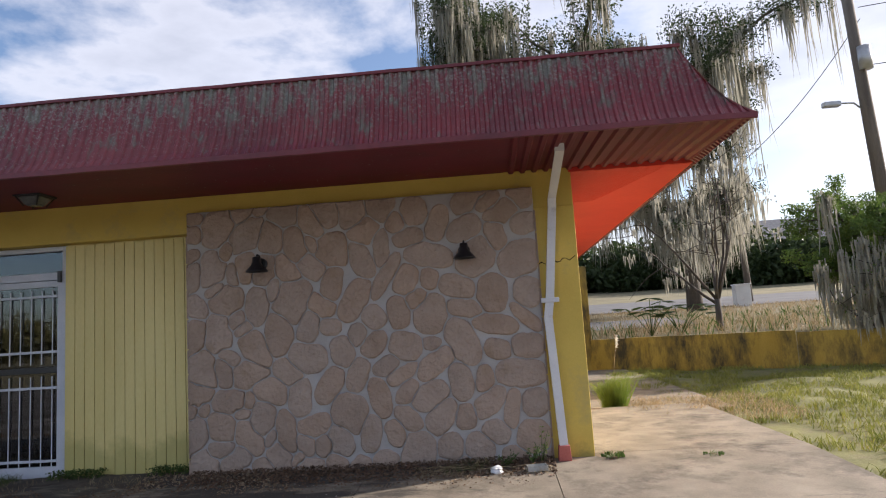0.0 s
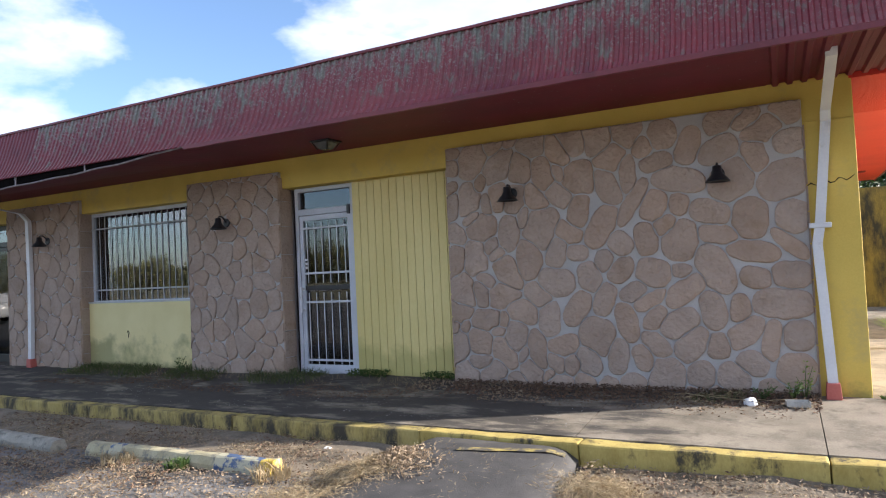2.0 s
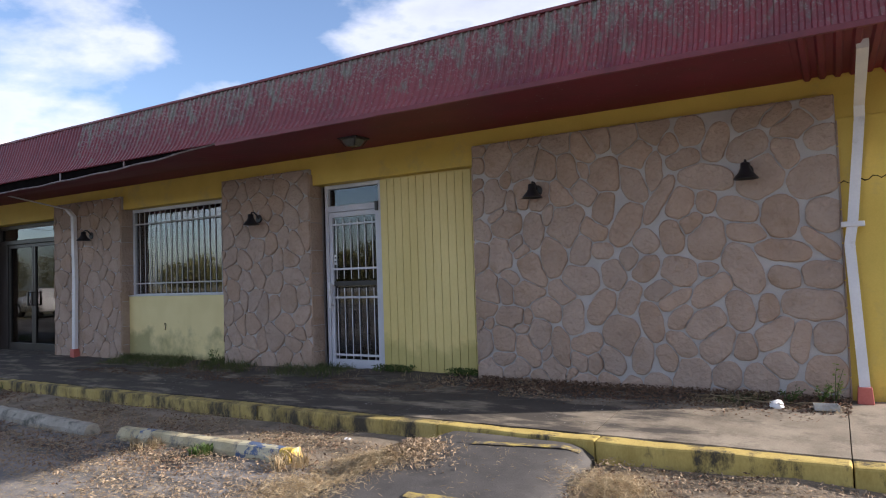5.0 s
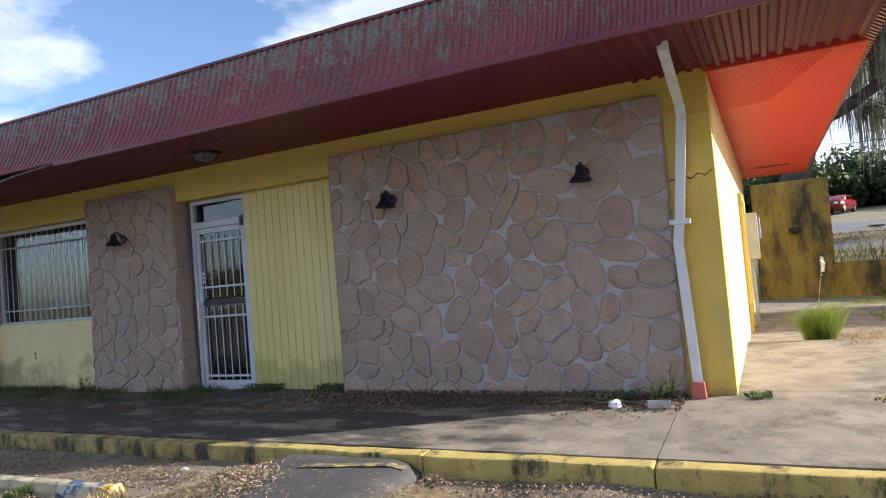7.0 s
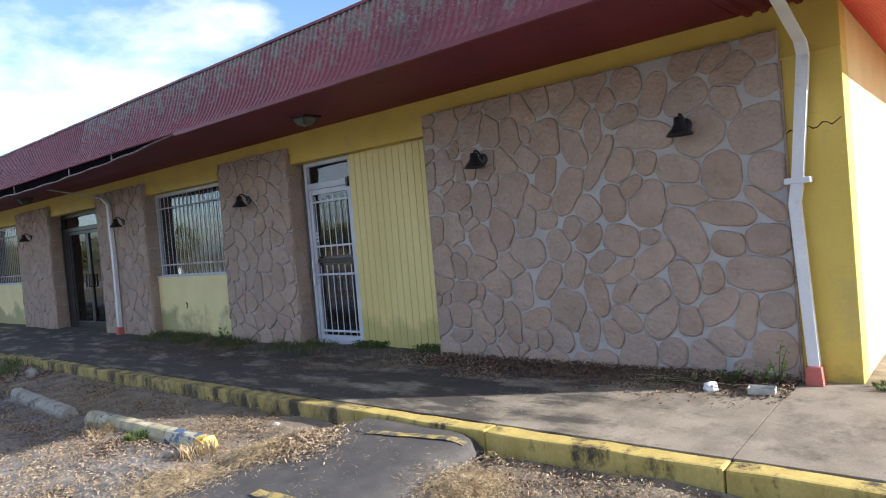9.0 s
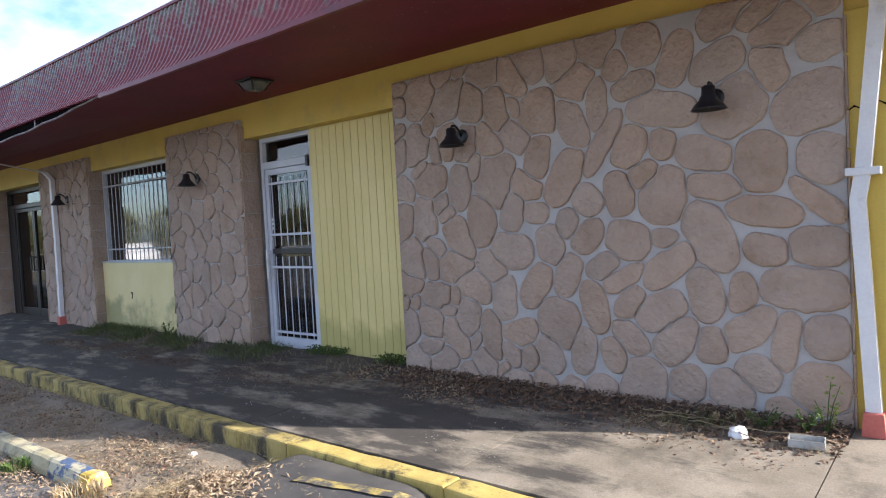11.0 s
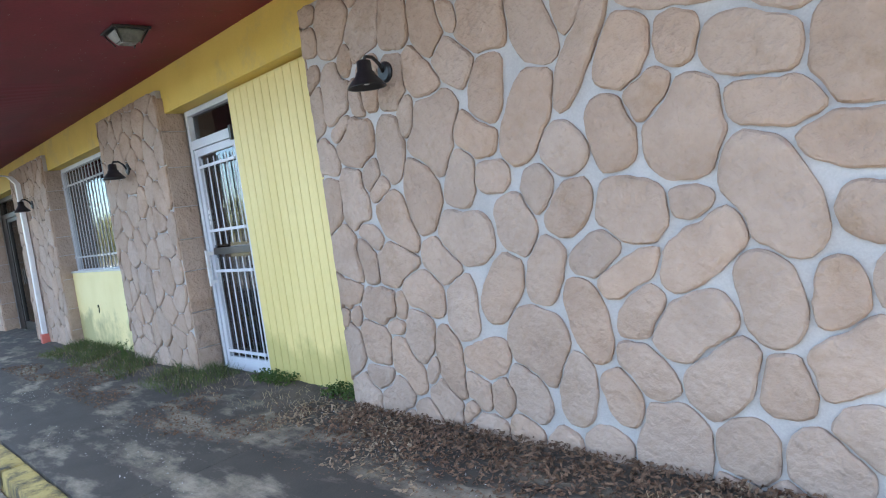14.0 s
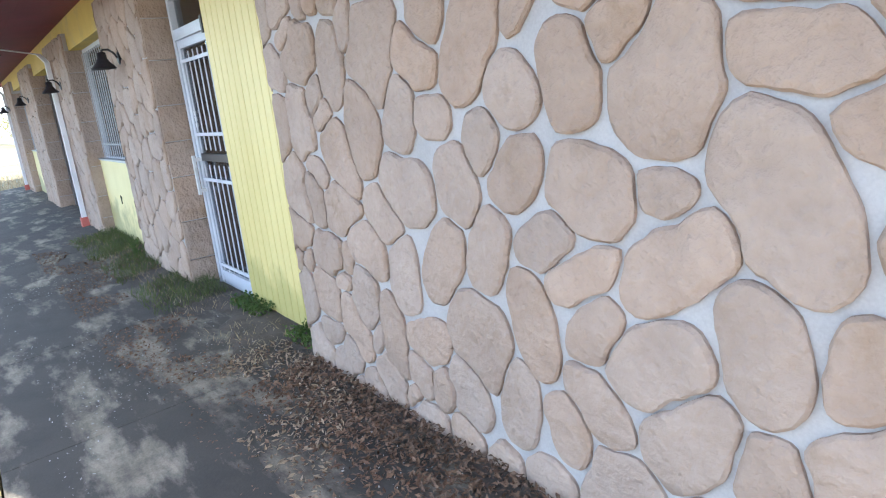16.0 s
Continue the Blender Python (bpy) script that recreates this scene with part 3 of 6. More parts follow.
wall_west = tagged(link("wall_west", box(X_L, X_L + 0.2, 7.02, Y_B, -0.1, SOFFIT + 0.1), M_YELLOW), "yellow painted end wall", "wall", "", "structure")
wall_north = tagged(link("wall_north", box(X_L, X_R - 0.004, Y_B, Y_B + 0.2, -0.1, SOFFIT + 0.1), M_YELLOW), "yellow painted back wall", "wall", "", "structure")
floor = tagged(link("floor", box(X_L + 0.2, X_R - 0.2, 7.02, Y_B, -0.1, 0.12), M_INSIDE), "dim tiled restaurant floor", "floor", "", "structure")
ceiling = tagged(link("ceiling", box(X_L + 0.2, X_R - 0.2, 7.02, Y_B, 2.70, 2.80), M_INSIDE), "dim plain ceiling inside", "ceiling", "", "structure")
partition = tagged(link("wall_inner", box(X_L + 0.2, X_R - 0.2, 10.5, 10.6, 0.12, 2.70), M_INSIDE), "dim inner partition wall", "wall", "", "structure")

# siding beside the glazed door
siding = tagged(new("siding_panel"), "vertical yellow board siding with green mildew at its foot", "siding", "", "structure")
part("backing", box(-4.20, -2.79, 6.915, 7.02, 0.0, 2.53), M_SIDING, siding)
n_board = 13
for i in range(n_board):
    xa = -4.20 + 1.40 * i / n_board
    part("board", box(xa + 0.003, xa + 1.40 / n_board - 0.003, 6.885, 6.916, 0.10 + 0.01 * math.sin(i * 2.1), 2.512, bevel=0.004), M_SIDING, siding)


# ---- stone cladding ----
def clip(poly, px, pz, nx, nz):
    """Keeps the side of poly for which (p - (px, pz)) . n <= 0."""
    out = []
    for i in range(len(poly)):
        a, b = poly[i], poly[(i + 1) % len(poly)]
        da, db = (a[0] - px) * nx + (a[1] - pz) * nz, (b[0] - px) * nx + (b[1] - pz) * nz
        if da <= 0:
            out.append(a)
        if (da < 0) != (db < 0) and da != db:
            t = da / (da - db)
            out.append((a[0] + (b[0] - a[0]) * t, a[1] + (b[1] - a[1]) * t))
    return out


def cells(x0, x1, z0, z1, seeds, gap):
    """Cells round the seeds inside a rectangle, each shrunk by half the joint."""
    polys = []
    for i, (sx, sz, sw) in enumerate(seeds):
        p = [(x0, z0), (x1, z0), (x1, z1), (x0, z1)]
        for j, (qx, qz, qw) in enumerate(seeds):
            if j == i:
                continue
            dx, dz = qx - sx, qz - sz
            d = math.hypot(dx, dz)
            if d > 1.2 or not p:
                continue
            m = d / 2 + (sw * sw - qw * qw) / (2 * d) - gap * (0.5 + 0.18 * math.sin(i * 3.7 + j * 1.9))
            p = clip(p, sx + dx / d * m, sz + dz / d * m, dx / d, dz / d)
        if len(p) >= 3:
            polys.append(p)
    return polys


def rounded(p, rounds=2, cut=0.2):
    for _ in range(rounds):
        q = []
        for i in range(len(p)):
            a, b = p[i], p[(i + 1) % len(p)]
            q.append((a[0] + (b[0] - a[0]) * cut, a[1] + (b[1] - a[1]) * cut))
            q.append((a[0] + (b[0] - a[0]) * (1 - cut), a[1] + (b[1] - a[1]) * (1 - cut)))
        p = q
        cut = 0.27
    return p


def bend(u, v):
    """A smooth bend of the wall's plane that stretches some stones and squeezes others."""
    w = noise.noise_vector(Vector((u * 1.55, 3.7, v * 1.55))) * 0.13 + noise.noise_vector(Vector((u * 6, 1.2, v * 6))) * 0.016
    return u + w.x, v + w.z


def unbend(u, v):
    a, b = u, v
    for _ in range(12):
        c, d = bend(a, b)
        a, b = a + 0.7 * (u - c), b + 0.7 * (v - d)
    return a, b


def area(p):
    return abs(sum(p[i][0] * p[(i + 1) % len(p)][1] - p[(i + 1) % len(p)][0] * p[i][1] for i in range(len(p)))) / 2


def fill_seeds(x0, x1, z0, z1, step, seeds, rng):
    """Adds scattered seeds to those given, none nearer to another than about step."""
    tries = 0
    while tries < 4000:
        tries += 1
        x, z = rng.uniform(x0 + 0.05, x1 - 0.05), rng.uniform(z0 + 0.05, z1 - 0.05)
        if all(((x - a) / 0.92) ** 2 + ((z - b) / 1.08) ** 2 > (step * 0.86 + 0.4 * w) ** 2 for a, b, w in seeds):
            seeds.append((x, z, rng.uniform(0.0, 0.09)))
    return seeds


def stone_mesh(poly, depth, seed, face):
    """One flat stone: rounded outline, a sloping rim and a slightly uneven face. face maps (u, v, out) to the world."""
    cu, cv = sum(p[0] for p in poly) / len(poly), sum(p[1] for p in poly) / len(poly)
    edge = [(u + 0.008 * noise.noise(Vector((u * 16, v * 16, seed))), v + 0.008 * noise.noise(Vector((u * 22, v * 22, seed + 9)))) for u, v in poly]
    n = len(edge)
    tilt_u, tilt_v = 0.05 * math.sin(seed * 5.1), 0.05 * math.cos(seed * 3.3)
    verts, faces = [], []
    size = math.sqrt(area(poly))
    for k, (inset, out) in enumerate(((0.0, 0.0), (0.0, 0.55), (0.010, 0.88), (0.030, 1.0), (0.45 * size, 1.05))):
        for u, v in edge:
            d = math.hypot(u - cu, v - cv) + 1e-6
            s = max(0.12, 1 - inset / d)
            a, b = cu + (u - cu) * s, cv + (v - cv) * s
            o = depth * out
            if k >= 2:
                o += (a - cu) * tilt_u * 0.3 + (b - cv) * tilt_v * 0.3 + 0.007 * noise.noise(Vector((a * 9, b * 9, seed * 1.7)))
            verts.append(face(a, b, o))
    for k in range(4):
        for i in range(n):
            a, b = k * n + i, k * n + (i + 1) % n
            faces.append((a, b, b + n, a + n))
    faces.append(tuple(range(4 * n, 5 * n)))
    return verts, faces


def clad(parent, x0, x1, z0, z1, seeds, step, gap, depth, face, rng, material=None):
    m = 0.2
    seeds = fill_seeds(x0 - m, x1 + m, z0 - m, z1 + m, step, [(*unbend(u, w), k) for u, w, k in seeds], rng)
    for i, p in enumerate(cells(x0 - m, x1 + m, z0 - m, z1 + m, seeds, gap)):
        q = [(min(max(u, x0), x1), min(max(w, z0), z1)) for u, w in (bend(*c) for c in rounded(p))]
        q = [c for k, c in enumerate(q) if math.hypot(c[0] - q[k - 1][0], c[1] - q[k - 1][1]) > 1e-4]
        if len(q) < 5 or area(q) < 0.003:
            continue
        v, f = stone_mesh(q, depth * rng.uniform(0.85, 1.15), i + x0 * 3.1, face)
        raw("stone", v, f, material or M_STONE, parent, smooth=False)


def front_face(y):
    return lambda u, v, o: (u, y - o, v)


PANEL = (-2.80, 0.716, 0.02, 2.735)
# the larger stones of the panel: centre along the wall, height, length, breadth and tilt in degrees
TOP_STONES = [
    (-1.32, 1.91, 0.35, 0.21, 76), (-1.03, 2.15, 0.47, 0.22, 115), (-0.81, 2.23, 0.39, 0.16, 91), (-0.79, 1.95, 0.55, 0.15, 57),
    (-0.66, 2.48, 0.22, 0.19, 78), (-0.58, 1.9, 0.31, 0.22, 67), (-0.54, 2.32, 0.3, 0.18, 11), (-0.47, 2.58, 0.27, 0.27, 91),
    (-0.35, 1.9, 0.21, 0.18, 79), (-0.34, 2.13, 0.48, 0.23, 167), (-0.24, 2.44, 0.36, 0.21, 70), (0.02, 2.37, 0.36, 0.23, 22),
    (0.12, 2.08, 0.41, 0.32, 37), (0.32, 2.29, 0.34, 0.19, 105), (0.54, 2.04, 0.41, 0.33, 17), (0.61, 2.38, 0.25, 0.21, 13),
]
UPPER_STONES = [
    (-1.35, 1.49, 0.22, 0.17, 174), (-1.09, 1.4, 0.23, 0.17, 82), (-1.09, 1.74, 0.48, 0.25, 56), (-0.93, 1.29, 0.3, 0.2, 46),
    (-0.92, 1.56, 0.26, 0.22, 135), (-0.67, 1.59, 0.32, 0.22, 100), (-0.49, 1.71, 0.23, 0.17, 21), (-0.36, 1.27, 0.18, 0.15, 160),
    (-0.36, 1.54, 0.4, 0.3, 76), (-0.08, 1.8, 0.36, 0.22, 161), (-0.06, 1.27, 0.46, 0.28, 112), (-0.02, 1.59, 0.36, 0.18, 169),
    (0.25, 1.71, 0.36, 0.3, 84), (0.26, 1.42, 0.43, 0.19, 169), (0.56, 1.47, 0.38, 0.13, 137), (0.6, 1.71, 0.3, 0.27, 86),
]
LOWER_STONES = [
    (-1.38, 0.93, 0.39, 0.21, 54), (-1.24, 1.24, 0.3, 0.23, 100), (-1.1, 1.01, 0.34, 0.2, 68), (-0.89, 0.78, 0.39, 0.2, 103),
    (-0.82, 1.08, 0.27, 0.17, 32), (-0.66, 0.99, 0.34, 0.15, 28), (-0.63, 0.82, 0.29, 0.17, 53), (-0.62, 1.26, 0.32, 0.27, 163),
    (-0.4, 0.77, 0.36, 0.24, 27), (-0.34, 1.08, 0.44, 0.21, 36), (-0.1, 0.89, 0.37, 0.22, 98), (0.13, 0.9, 0.26, 0.17, 84),
    (0.16, 0.68, 0.38, 0.21, 37), (0.27, 1.18, 0.27, 0.19, 160), (0.48, 0.94, 0.48, 0.27, 176), (0.56, 1.19, 0.31, 0.24, 175),
]
FOOT_STONES = [
    (-1.29, 0.4, 0.33, 0.23, 106), (-1.19, 0.64, 0.38, 0.35, 89), (-1.0, 0.45, 0.36, 0.2, 83), (-0.87, 0.16, 0.26, 0.23, 77),
    (-0.76, 0.44, 0.27, 0.18, 112), (-0.63, 0.57, 0.32, 0.18, 134), (-0.54, 0.25, 0.4, 0.31, 83), (-0.3, 0.57, 0.38, 0.23, 52),
    (-0.24, 0.28, 0.26, 0.24, 87), (-0.07, 0.56, 0.24, 0.21, 88), (0.04, 0.26, 0.29, 0.28, 90), (0.2, 0.4, 0.27, 0.21, 158),
    (0.37, 0.16, 0.26, 0.19, 157), (0.37, 0.62, 0.37, 0.15, 82), (0.55, 0.34, 0.3, 0.3, 5), (0.59, 0.66, 0.27, 0.24, 86),
]


def stone_metric(stone):
    """Centre and the matrix that turns the stone's oval into the unit circle."""
    x, z, length, breadth, tilt = stone
    c, k = math.cos(radians(tilt)), math.sin(radians(tilt))
    return np.array((x, z)), np.array(((c * 2 / length, k * 2 / length), (-k * 2 / breadth, c * 2 / breadth)))


def oval_norm(v):
    """A squarish radius, so that stones have blunt corners."""
    return (np.abs(v[..., 0]) ** 2.5 + np.abs(v[..., 1]) ** 2.5) ** 0.4


def fill_stones(x0, x1, z0, z1, stones, rng):
    """Lays further ovals, long ones first, into what is left of the wall."""
    metrics = [stone_metric(q) for q in stones]
    centres, turns = [c for c, _ in metrics], [m for _, m in metrics]
    for scale, tries, overlap, right in ((1.0, 2600, 1.18, x1), (0.8, 1500, 1.15, x1), (0.62, 900, 1.16, -1.4), (0.5, 300, 1.16, -1.4)):
        for _ in range(tries):
            length = rng.uniform(0.30, 0.44) * scale
            c, m = stone_metric((rng.uniform(x0, right), rng.uniform(z0, z1), length, length * rng.uniform(0.50, 0.80), rng.gauss(80, 40)))
            d = c - np.array(centres)
            own = np.linalg.norm(d @ m.T, axis=1)
            other = np.linalg.norm(np.einsum("nij,nj->ni", np.array(turns), d), axis=1)
            if (1 / own + 1 / other).max() < overlap:
                centres.append(c)
                turns.append(m)
    return list(zip(centres, turns))


def oval_outlines(x0, x1, z0, z1, stones, rng, gap, swell):
    """Outline of every stone: its oval, swollen until it meets its neighbours' joints."""
    metrics = fill_stones(x0, x1, z0, z1, stones, rng)
    turns = np.linspace(0, 2 * math.pi, 40, endpoint=False)
    ways = np.stack([np.cos(turns), np.sin(turns)], 1)
    reach = np.linspace(0.02, 0.36, 120)
    for i, (c, m) in enumerate(metrics):
        p = c + ways[:, None, :] * reach[None, :, None]
        own = oval_norm((p - c) @ m.T)
        near = np.full(own.shape, 9.0)
        for j, (o, a) in enumerate(metrics):
            if j != i and np.linalg.norm(o - c) < 0.75:
                near = np.minimum(near, oval_norm((p - o) @ a.T))
        uneven = np.array([noise.noise(Vector((w[0] * 1.3, w[1] * 1.3, i * 3.1))) for w in ways])
        limit = (swell if i < 64 else swell + 0.16) * (1 + 0.13 * uneven)
        free = np.cumprod((own < near) & (own < limit[:, None]), axis=1).sum(1)
        r = np.maximum(0.02 + free * (reach[1] - reach[0]) - gap / 2, 0.012)
        r = 0.6 * r + 0.2 * (np.roll(r, 1) + np.roll(r, -1))
        q = c + ways * r[:, None]
        yield [(min(max(u, x0), x1), min(max(w, z0), z1)) for u, w in q.tolist()]


panel = tagged(new("stone_panel"), "brown flagstone cladding panel with pale mortar joints", "stone cladding", "", "structure")
part("mortar_bed", box(PANEL[0], PANEL[1], FACE + 0.008, 7.02, -0.05, 2.735, bevel=0.012), M_MORTAR, panel)
panel_rng = random.Random(4)
for i, outline in enumerate(oval_outlines(PANEL[0] + 0.004, PANEL[1] - 0.004, PANEL[2], PANEL[3] - 0.004, TOP_STONES + UPPER_STONES + LOWER_STONES + FOOT_STONES,
                                          panel_rng, 0.019, 1.13)):
    outline = [c for k, c in enumerate(outline) if math.hypot(c[0] - outline[k - 1][0], c[1] - outline[k - 1][1]) > 1e-4]
    if len(outline) > 5 and area(outline) > 0.003:
        v, f = stone_mesh(outline, 0.026 * panel_rng.uniform(0.85, 1.15), i + 2.3, front_face(FACE + 0.010))
        raw("stone", v, f, M_STONE, panel)
# stones on the panel's ends
for x_end, s in ((PANEL[0], -1), (PANEL[1], 1)):
    z = 0.05
    rng = random.Random(int(x_end * 10))
    while z < 2.5:
        h = rng.uniform(0.22, 0.4)
        part("stone", box(min(x_end, x_end + s * 0.014), max(x_end, x_end + s * 0.014), FACE + 0.006, FACE + 0.10, z, min(z + h - 0.012, 2.72), bevel=0.005), M_STONE, panel)
        z += h

for k, (xa, xb) in enumerate(PILLARS):
    pillar = tagged(new("stone_pillar"), "flagstone-clad pillar in brown stone with thin joints", "pillar", "stone pillars of the front", "structure")
    part("mortar_bed", box(xa + 0.01, xb - 0.016, FACE + 0.008, 7.02, -0.05, 2.745, bevel=0.012), M_MORTAR, pillar)
    clad(pillar, xa + 0.006, xb - 0.006, 0.03, 2.742, [], 0.22, 0.007, 0.026, front_face(FACE + 0.010), random.Random(20 + k))
    for side_x, s in ((xb - 0.016, 1), (xa + 0.01, -1)):
        z = 0.03
        rng = random.Random(60 + k * 2 + s)
        while z < 2.45:
            h = rng.uniform(0.24, 0.42)
            a, b = sorted((side_x, side_x + s * 0.02))
            part("stone", box(a, b, FACE + 0.004, 6.95, z, min(z + h - 0.008, 2.74), bevel=0.006), M_STONE, pillar)
            z += h


# ---- roof ----
EAVE_Y, EAVE_Z, RIDGE_Y, RIDGE_Z, TIP_X, TIP_L = 5.20, 2.845, 5.47, 3.53, 2.32, -22.0
SIDE_RUN = 0.48
roof = tagged(new("mansard_roof"), "faded red ribbed metal mansard roof with grey-green lichen", "roof", "", "structure")
PROFILE = [(0.0, 0.0), (0.22, 0.11), (0.42, 0.26), (0.62, 0.47), (0.82, 0.73), (1.0, 1.0)]


def droop(x):
    """How far the loose soffit edge has come down below the roof sheets."""
    u = (x + 14.4) / 9.2
    return 0.095 * math.sin(math.pi * u) ** 1.2 if 0 < u < 1 else 0.0


def cladding(x0, x1, hip0, hip1, place, depth, hip, rib=0.076, high=0.016, drop=None):
    """Ribbed sheet from x0 to x1 along the eave; hip0 and hip1: whether that end is cut back along the hip."""
    verts, faces = [], []
    cols = []
    x = x0
    pattern = ((0.0, 0.0), (0.30, 0.0), (0.45, 1.0), (0.75, 1.0), (0.90, 0.0))
    k = 0
    while True:
        base = x0 + k * rib
        if base > x1:
            break
        for f, h in pattern:
            if base + f * rib <= x1:
                cols.append((base + f * rib, h * high))
        k += 1
    cols.append((x1, 0.0))
    rows = len(PROFILE)
    for x, h in cols:
        for a, b in PROFILE:
            xx = x
            run = a * depth
            if hip0:
                xx = max(xx, x0 + a * hip)
            if hip1:
                xx = min(xx, x1 - a * hip)
            z = b * (RIDGE_Z - EAVE_Z) + (drop(xx) * (1 - b) if drop else 0)
            verts.append(place(xx, run - h * 0.85, z + h * 0.4))
    for i in range(len(cols) - 1):
        for j in range(rows - 1):
            a = i * rows + j
            faces.append((a, a + rows, a + rows + 1, a + 1))
    return verts, faces


def profile_back(t):
    """How far back the roof face lies at a height of 0.62 t of its rise."""
    b = 0.62 * t
    for (a0, b0), (a1, b1) in zip(PROFILE[:-1], PROFILE[1:]):
        if b <= b1:
            return a0 + (a1 - a0) * (b - b0) / (b1 - b0)
    return 1.0


def front_place(x, run, z):
    return (x, EAVE_Y + run, EAVE_Z + z)


def east_place(x, run, z):
    return (TIP_X - run, x, EAVE_Z + z)


def west_place(x, run, z):
    return (TIP_L + run, x, EAVE_Z + z)


edges_x = [TIP_L]
while edges_x[-1] < TIP_X - 1.0:
    edges_x.append(edges_x[-1] + 0.076 * 13)
edges_x[-1] = TIP_X
for i, (xa, xb) in enumerate(zip(edges_x[:-1], edges_x[1:])):
    v, f = cladding(xa, xb + (0 if i == len(edges_x) - 2 else 0.02), i == 0, i == len(edges_x) - 2, front_place, RIDGE_Y - EAVE_Y, SIDE_RUN)
    sheet_ob = raw("roof_sheet", v, f, M_LICHEN_ROOF if xb > -8.0 else M_ROOF, roof)
    sheet_ob.location.y = -0.0015 * (i % 2)
for name, place in (("east", east_place), ("west", west_place)):
    v, f = cladding(EAVE_Y, Y_B + 1.0, True, True, place, SIDE_RUN, RIDGE_Y - EAVE_Y)
    raw("roof_sheet", v, f, M_ROOF, roof)
# eave trim, soffits, deck
part("eave_trim", box(-5.2, TIP_X - 0.01, EAVE_Y - 0.012, EAVE_Y + 0.02, EAVE_Z - 0.035, EAVE_Z + 0.012, bevel=0.004, cuts=60, rough=0.004), M_ROOF, roof)
part("eave_trim", box(TIP_L + 0.01, -14.4, EAVE_Y - 0.012, EAVE_Y + 0.02, EAVE_Z - 0.035, EAVE_Z + 0.012, bevel=0.004, cuts=30, rough=0.004), M_ROOF, roof)
part("roof_deck", box(TIP_L + 0.5, TIP_X - 0.5, RIDGE_Y + 0.03, Y_B + 0.5, RIDGE_Z - 0.12, RIDGE_Z - 0.03), M_DARK, roof, "flat roof deck behind the mansard")
part("ridge_cap", box(TIP_L + 0.44, TIP_X - 0.44, RIDGE_Y - 0.03, RIDGE_Y + 0.06, RIDGE_Z - 0.02, RIDGE_Z + 0.008, bevel=0.004, cuts=80, rough=0.005), M_ROOF, roof)


def ribbed(x0, x1, y0, y1, z, rib, high):
    verts, faces = [], []
    cols = []
    k = 0
    while x0 + k * rib < x1:
        for f, h in ((0.0, 0.0), (0.35, 0.0), (0.5, 1.0), (0.8, 1.0), (0.95, 0.0)):
            x = x0 + (k + f) * rib
            if x <= x1:
                cols.append((x, h * high))
        k += 1
    for x, h in cols:
        verts += [(x, y0, soffit_z(y0) + z - h), (x, y1, soffit_z(y1) + z - h)]
    for i in range(len(cols) - 1):
        faces.append((2 * i, 2 * i + 1, 2 * i + 3, 2 * i + 2))
    return verts, faces


soffit = tagged(new("soffit"), "red painted metal soffit under the roof overhang", "soffit", "", "structure")
def sloped_board(x0, x1, y0, y1, t):
    bm = box(x0, x1, y0, y1, 0.0, t)
    for v in bm.verts:
        v.co.z += soffit_z(v.co.y)
    return bm


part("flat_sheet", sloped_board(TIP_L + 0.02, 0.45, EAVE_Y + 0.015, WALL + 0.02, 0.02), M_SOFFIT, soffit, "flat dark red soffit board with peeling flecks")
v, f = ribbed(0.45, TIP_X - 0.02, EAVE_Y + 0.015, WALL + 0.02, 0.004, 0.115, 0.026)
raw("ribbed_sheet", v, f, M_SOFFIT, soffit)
part("side_sheet", box(X_R - 0.02, TIP_X - 0.02, WALL + 0.02, Y_B + 0.9, 2.862, 2.882), M_LIT_SOFFIT, soffit, "red side soffit, coloured bright orange-red for the sun bounce on it")
part("closing_strip", box(X_R - 0.02, TIP_X - 0.02, WALL - 0.004, WALL + 0.018, 2.864, 2.955), M_LIT_SOFFIT, soffit)
part("side_sheet", box(TIP_L + 0.02, X_L + 0.02, WALL + 0.02, Y_B + 0.9, SOFFIT, SOFFIT + 0.02), M_LIT_SOFFIT, soffit)
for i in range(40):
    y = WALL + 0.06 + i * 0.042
    part("batten", box(X_R + 0.003, X_R + 0.95 - 0.012 * i, y, y + 0.012, 2.8600, 2.8625), M_LIT_SOFFIT, soffit)
part("soffit_vent", box(X_R + 0.25, X_R + 0.85, 14.6, 14.85, 2.852, 2.8615, bevel=0.003), M_SOFFIT, soffit, "dark vent slot in the side soffit")


fleck_rng = np.random.default_rng(77)
fleck = np.stack([fleck_rng.uniform(-8, 0.4, 420), fleck_rng.uniform(5.3, 6.75, 420), np.zeros(420)], 1)
fleck[:, 2] = [soffit_z(y) - 0.002 for y in fleck[:, 1]]
FLECKS = fleck


# the dark gap where the soffit edge came down, with its bent trim
gap_n = 70
gap_x = [-14.4 + 9.2 * i / gap_n for i in range(gap_n + 1)]
gap_v, gap_f = [], []
for x in gap_x:
    low = EAVE_Z + 0.015 - droop(x) - 0.045 * min(1.0, droop(x) / 0.03)
    gap_v += [(x, EAVE_Y + 0.035, EAVE_Z + 0.02), (x, EAVE_Y + 0.035, low), (x, EAVE_Y + 0.30, min(low + 0.02, soffit_z(5.5) - 0.004)), (x, WALL - 0.6, soffit_z(WALL - 0.6) - 0.003)]
for i in range(gap_n):
    for k in range(3):
        a = 4 * i + k
        gap_f.append((a, a + 4, a + 5, a + 1))
gap_ob = raw("eave_gap", gap_v, gap_f, M_DARK, roof, "dark gap under the loose roof edge")
gap_ob.data.materials.append(M_SOFFIT)
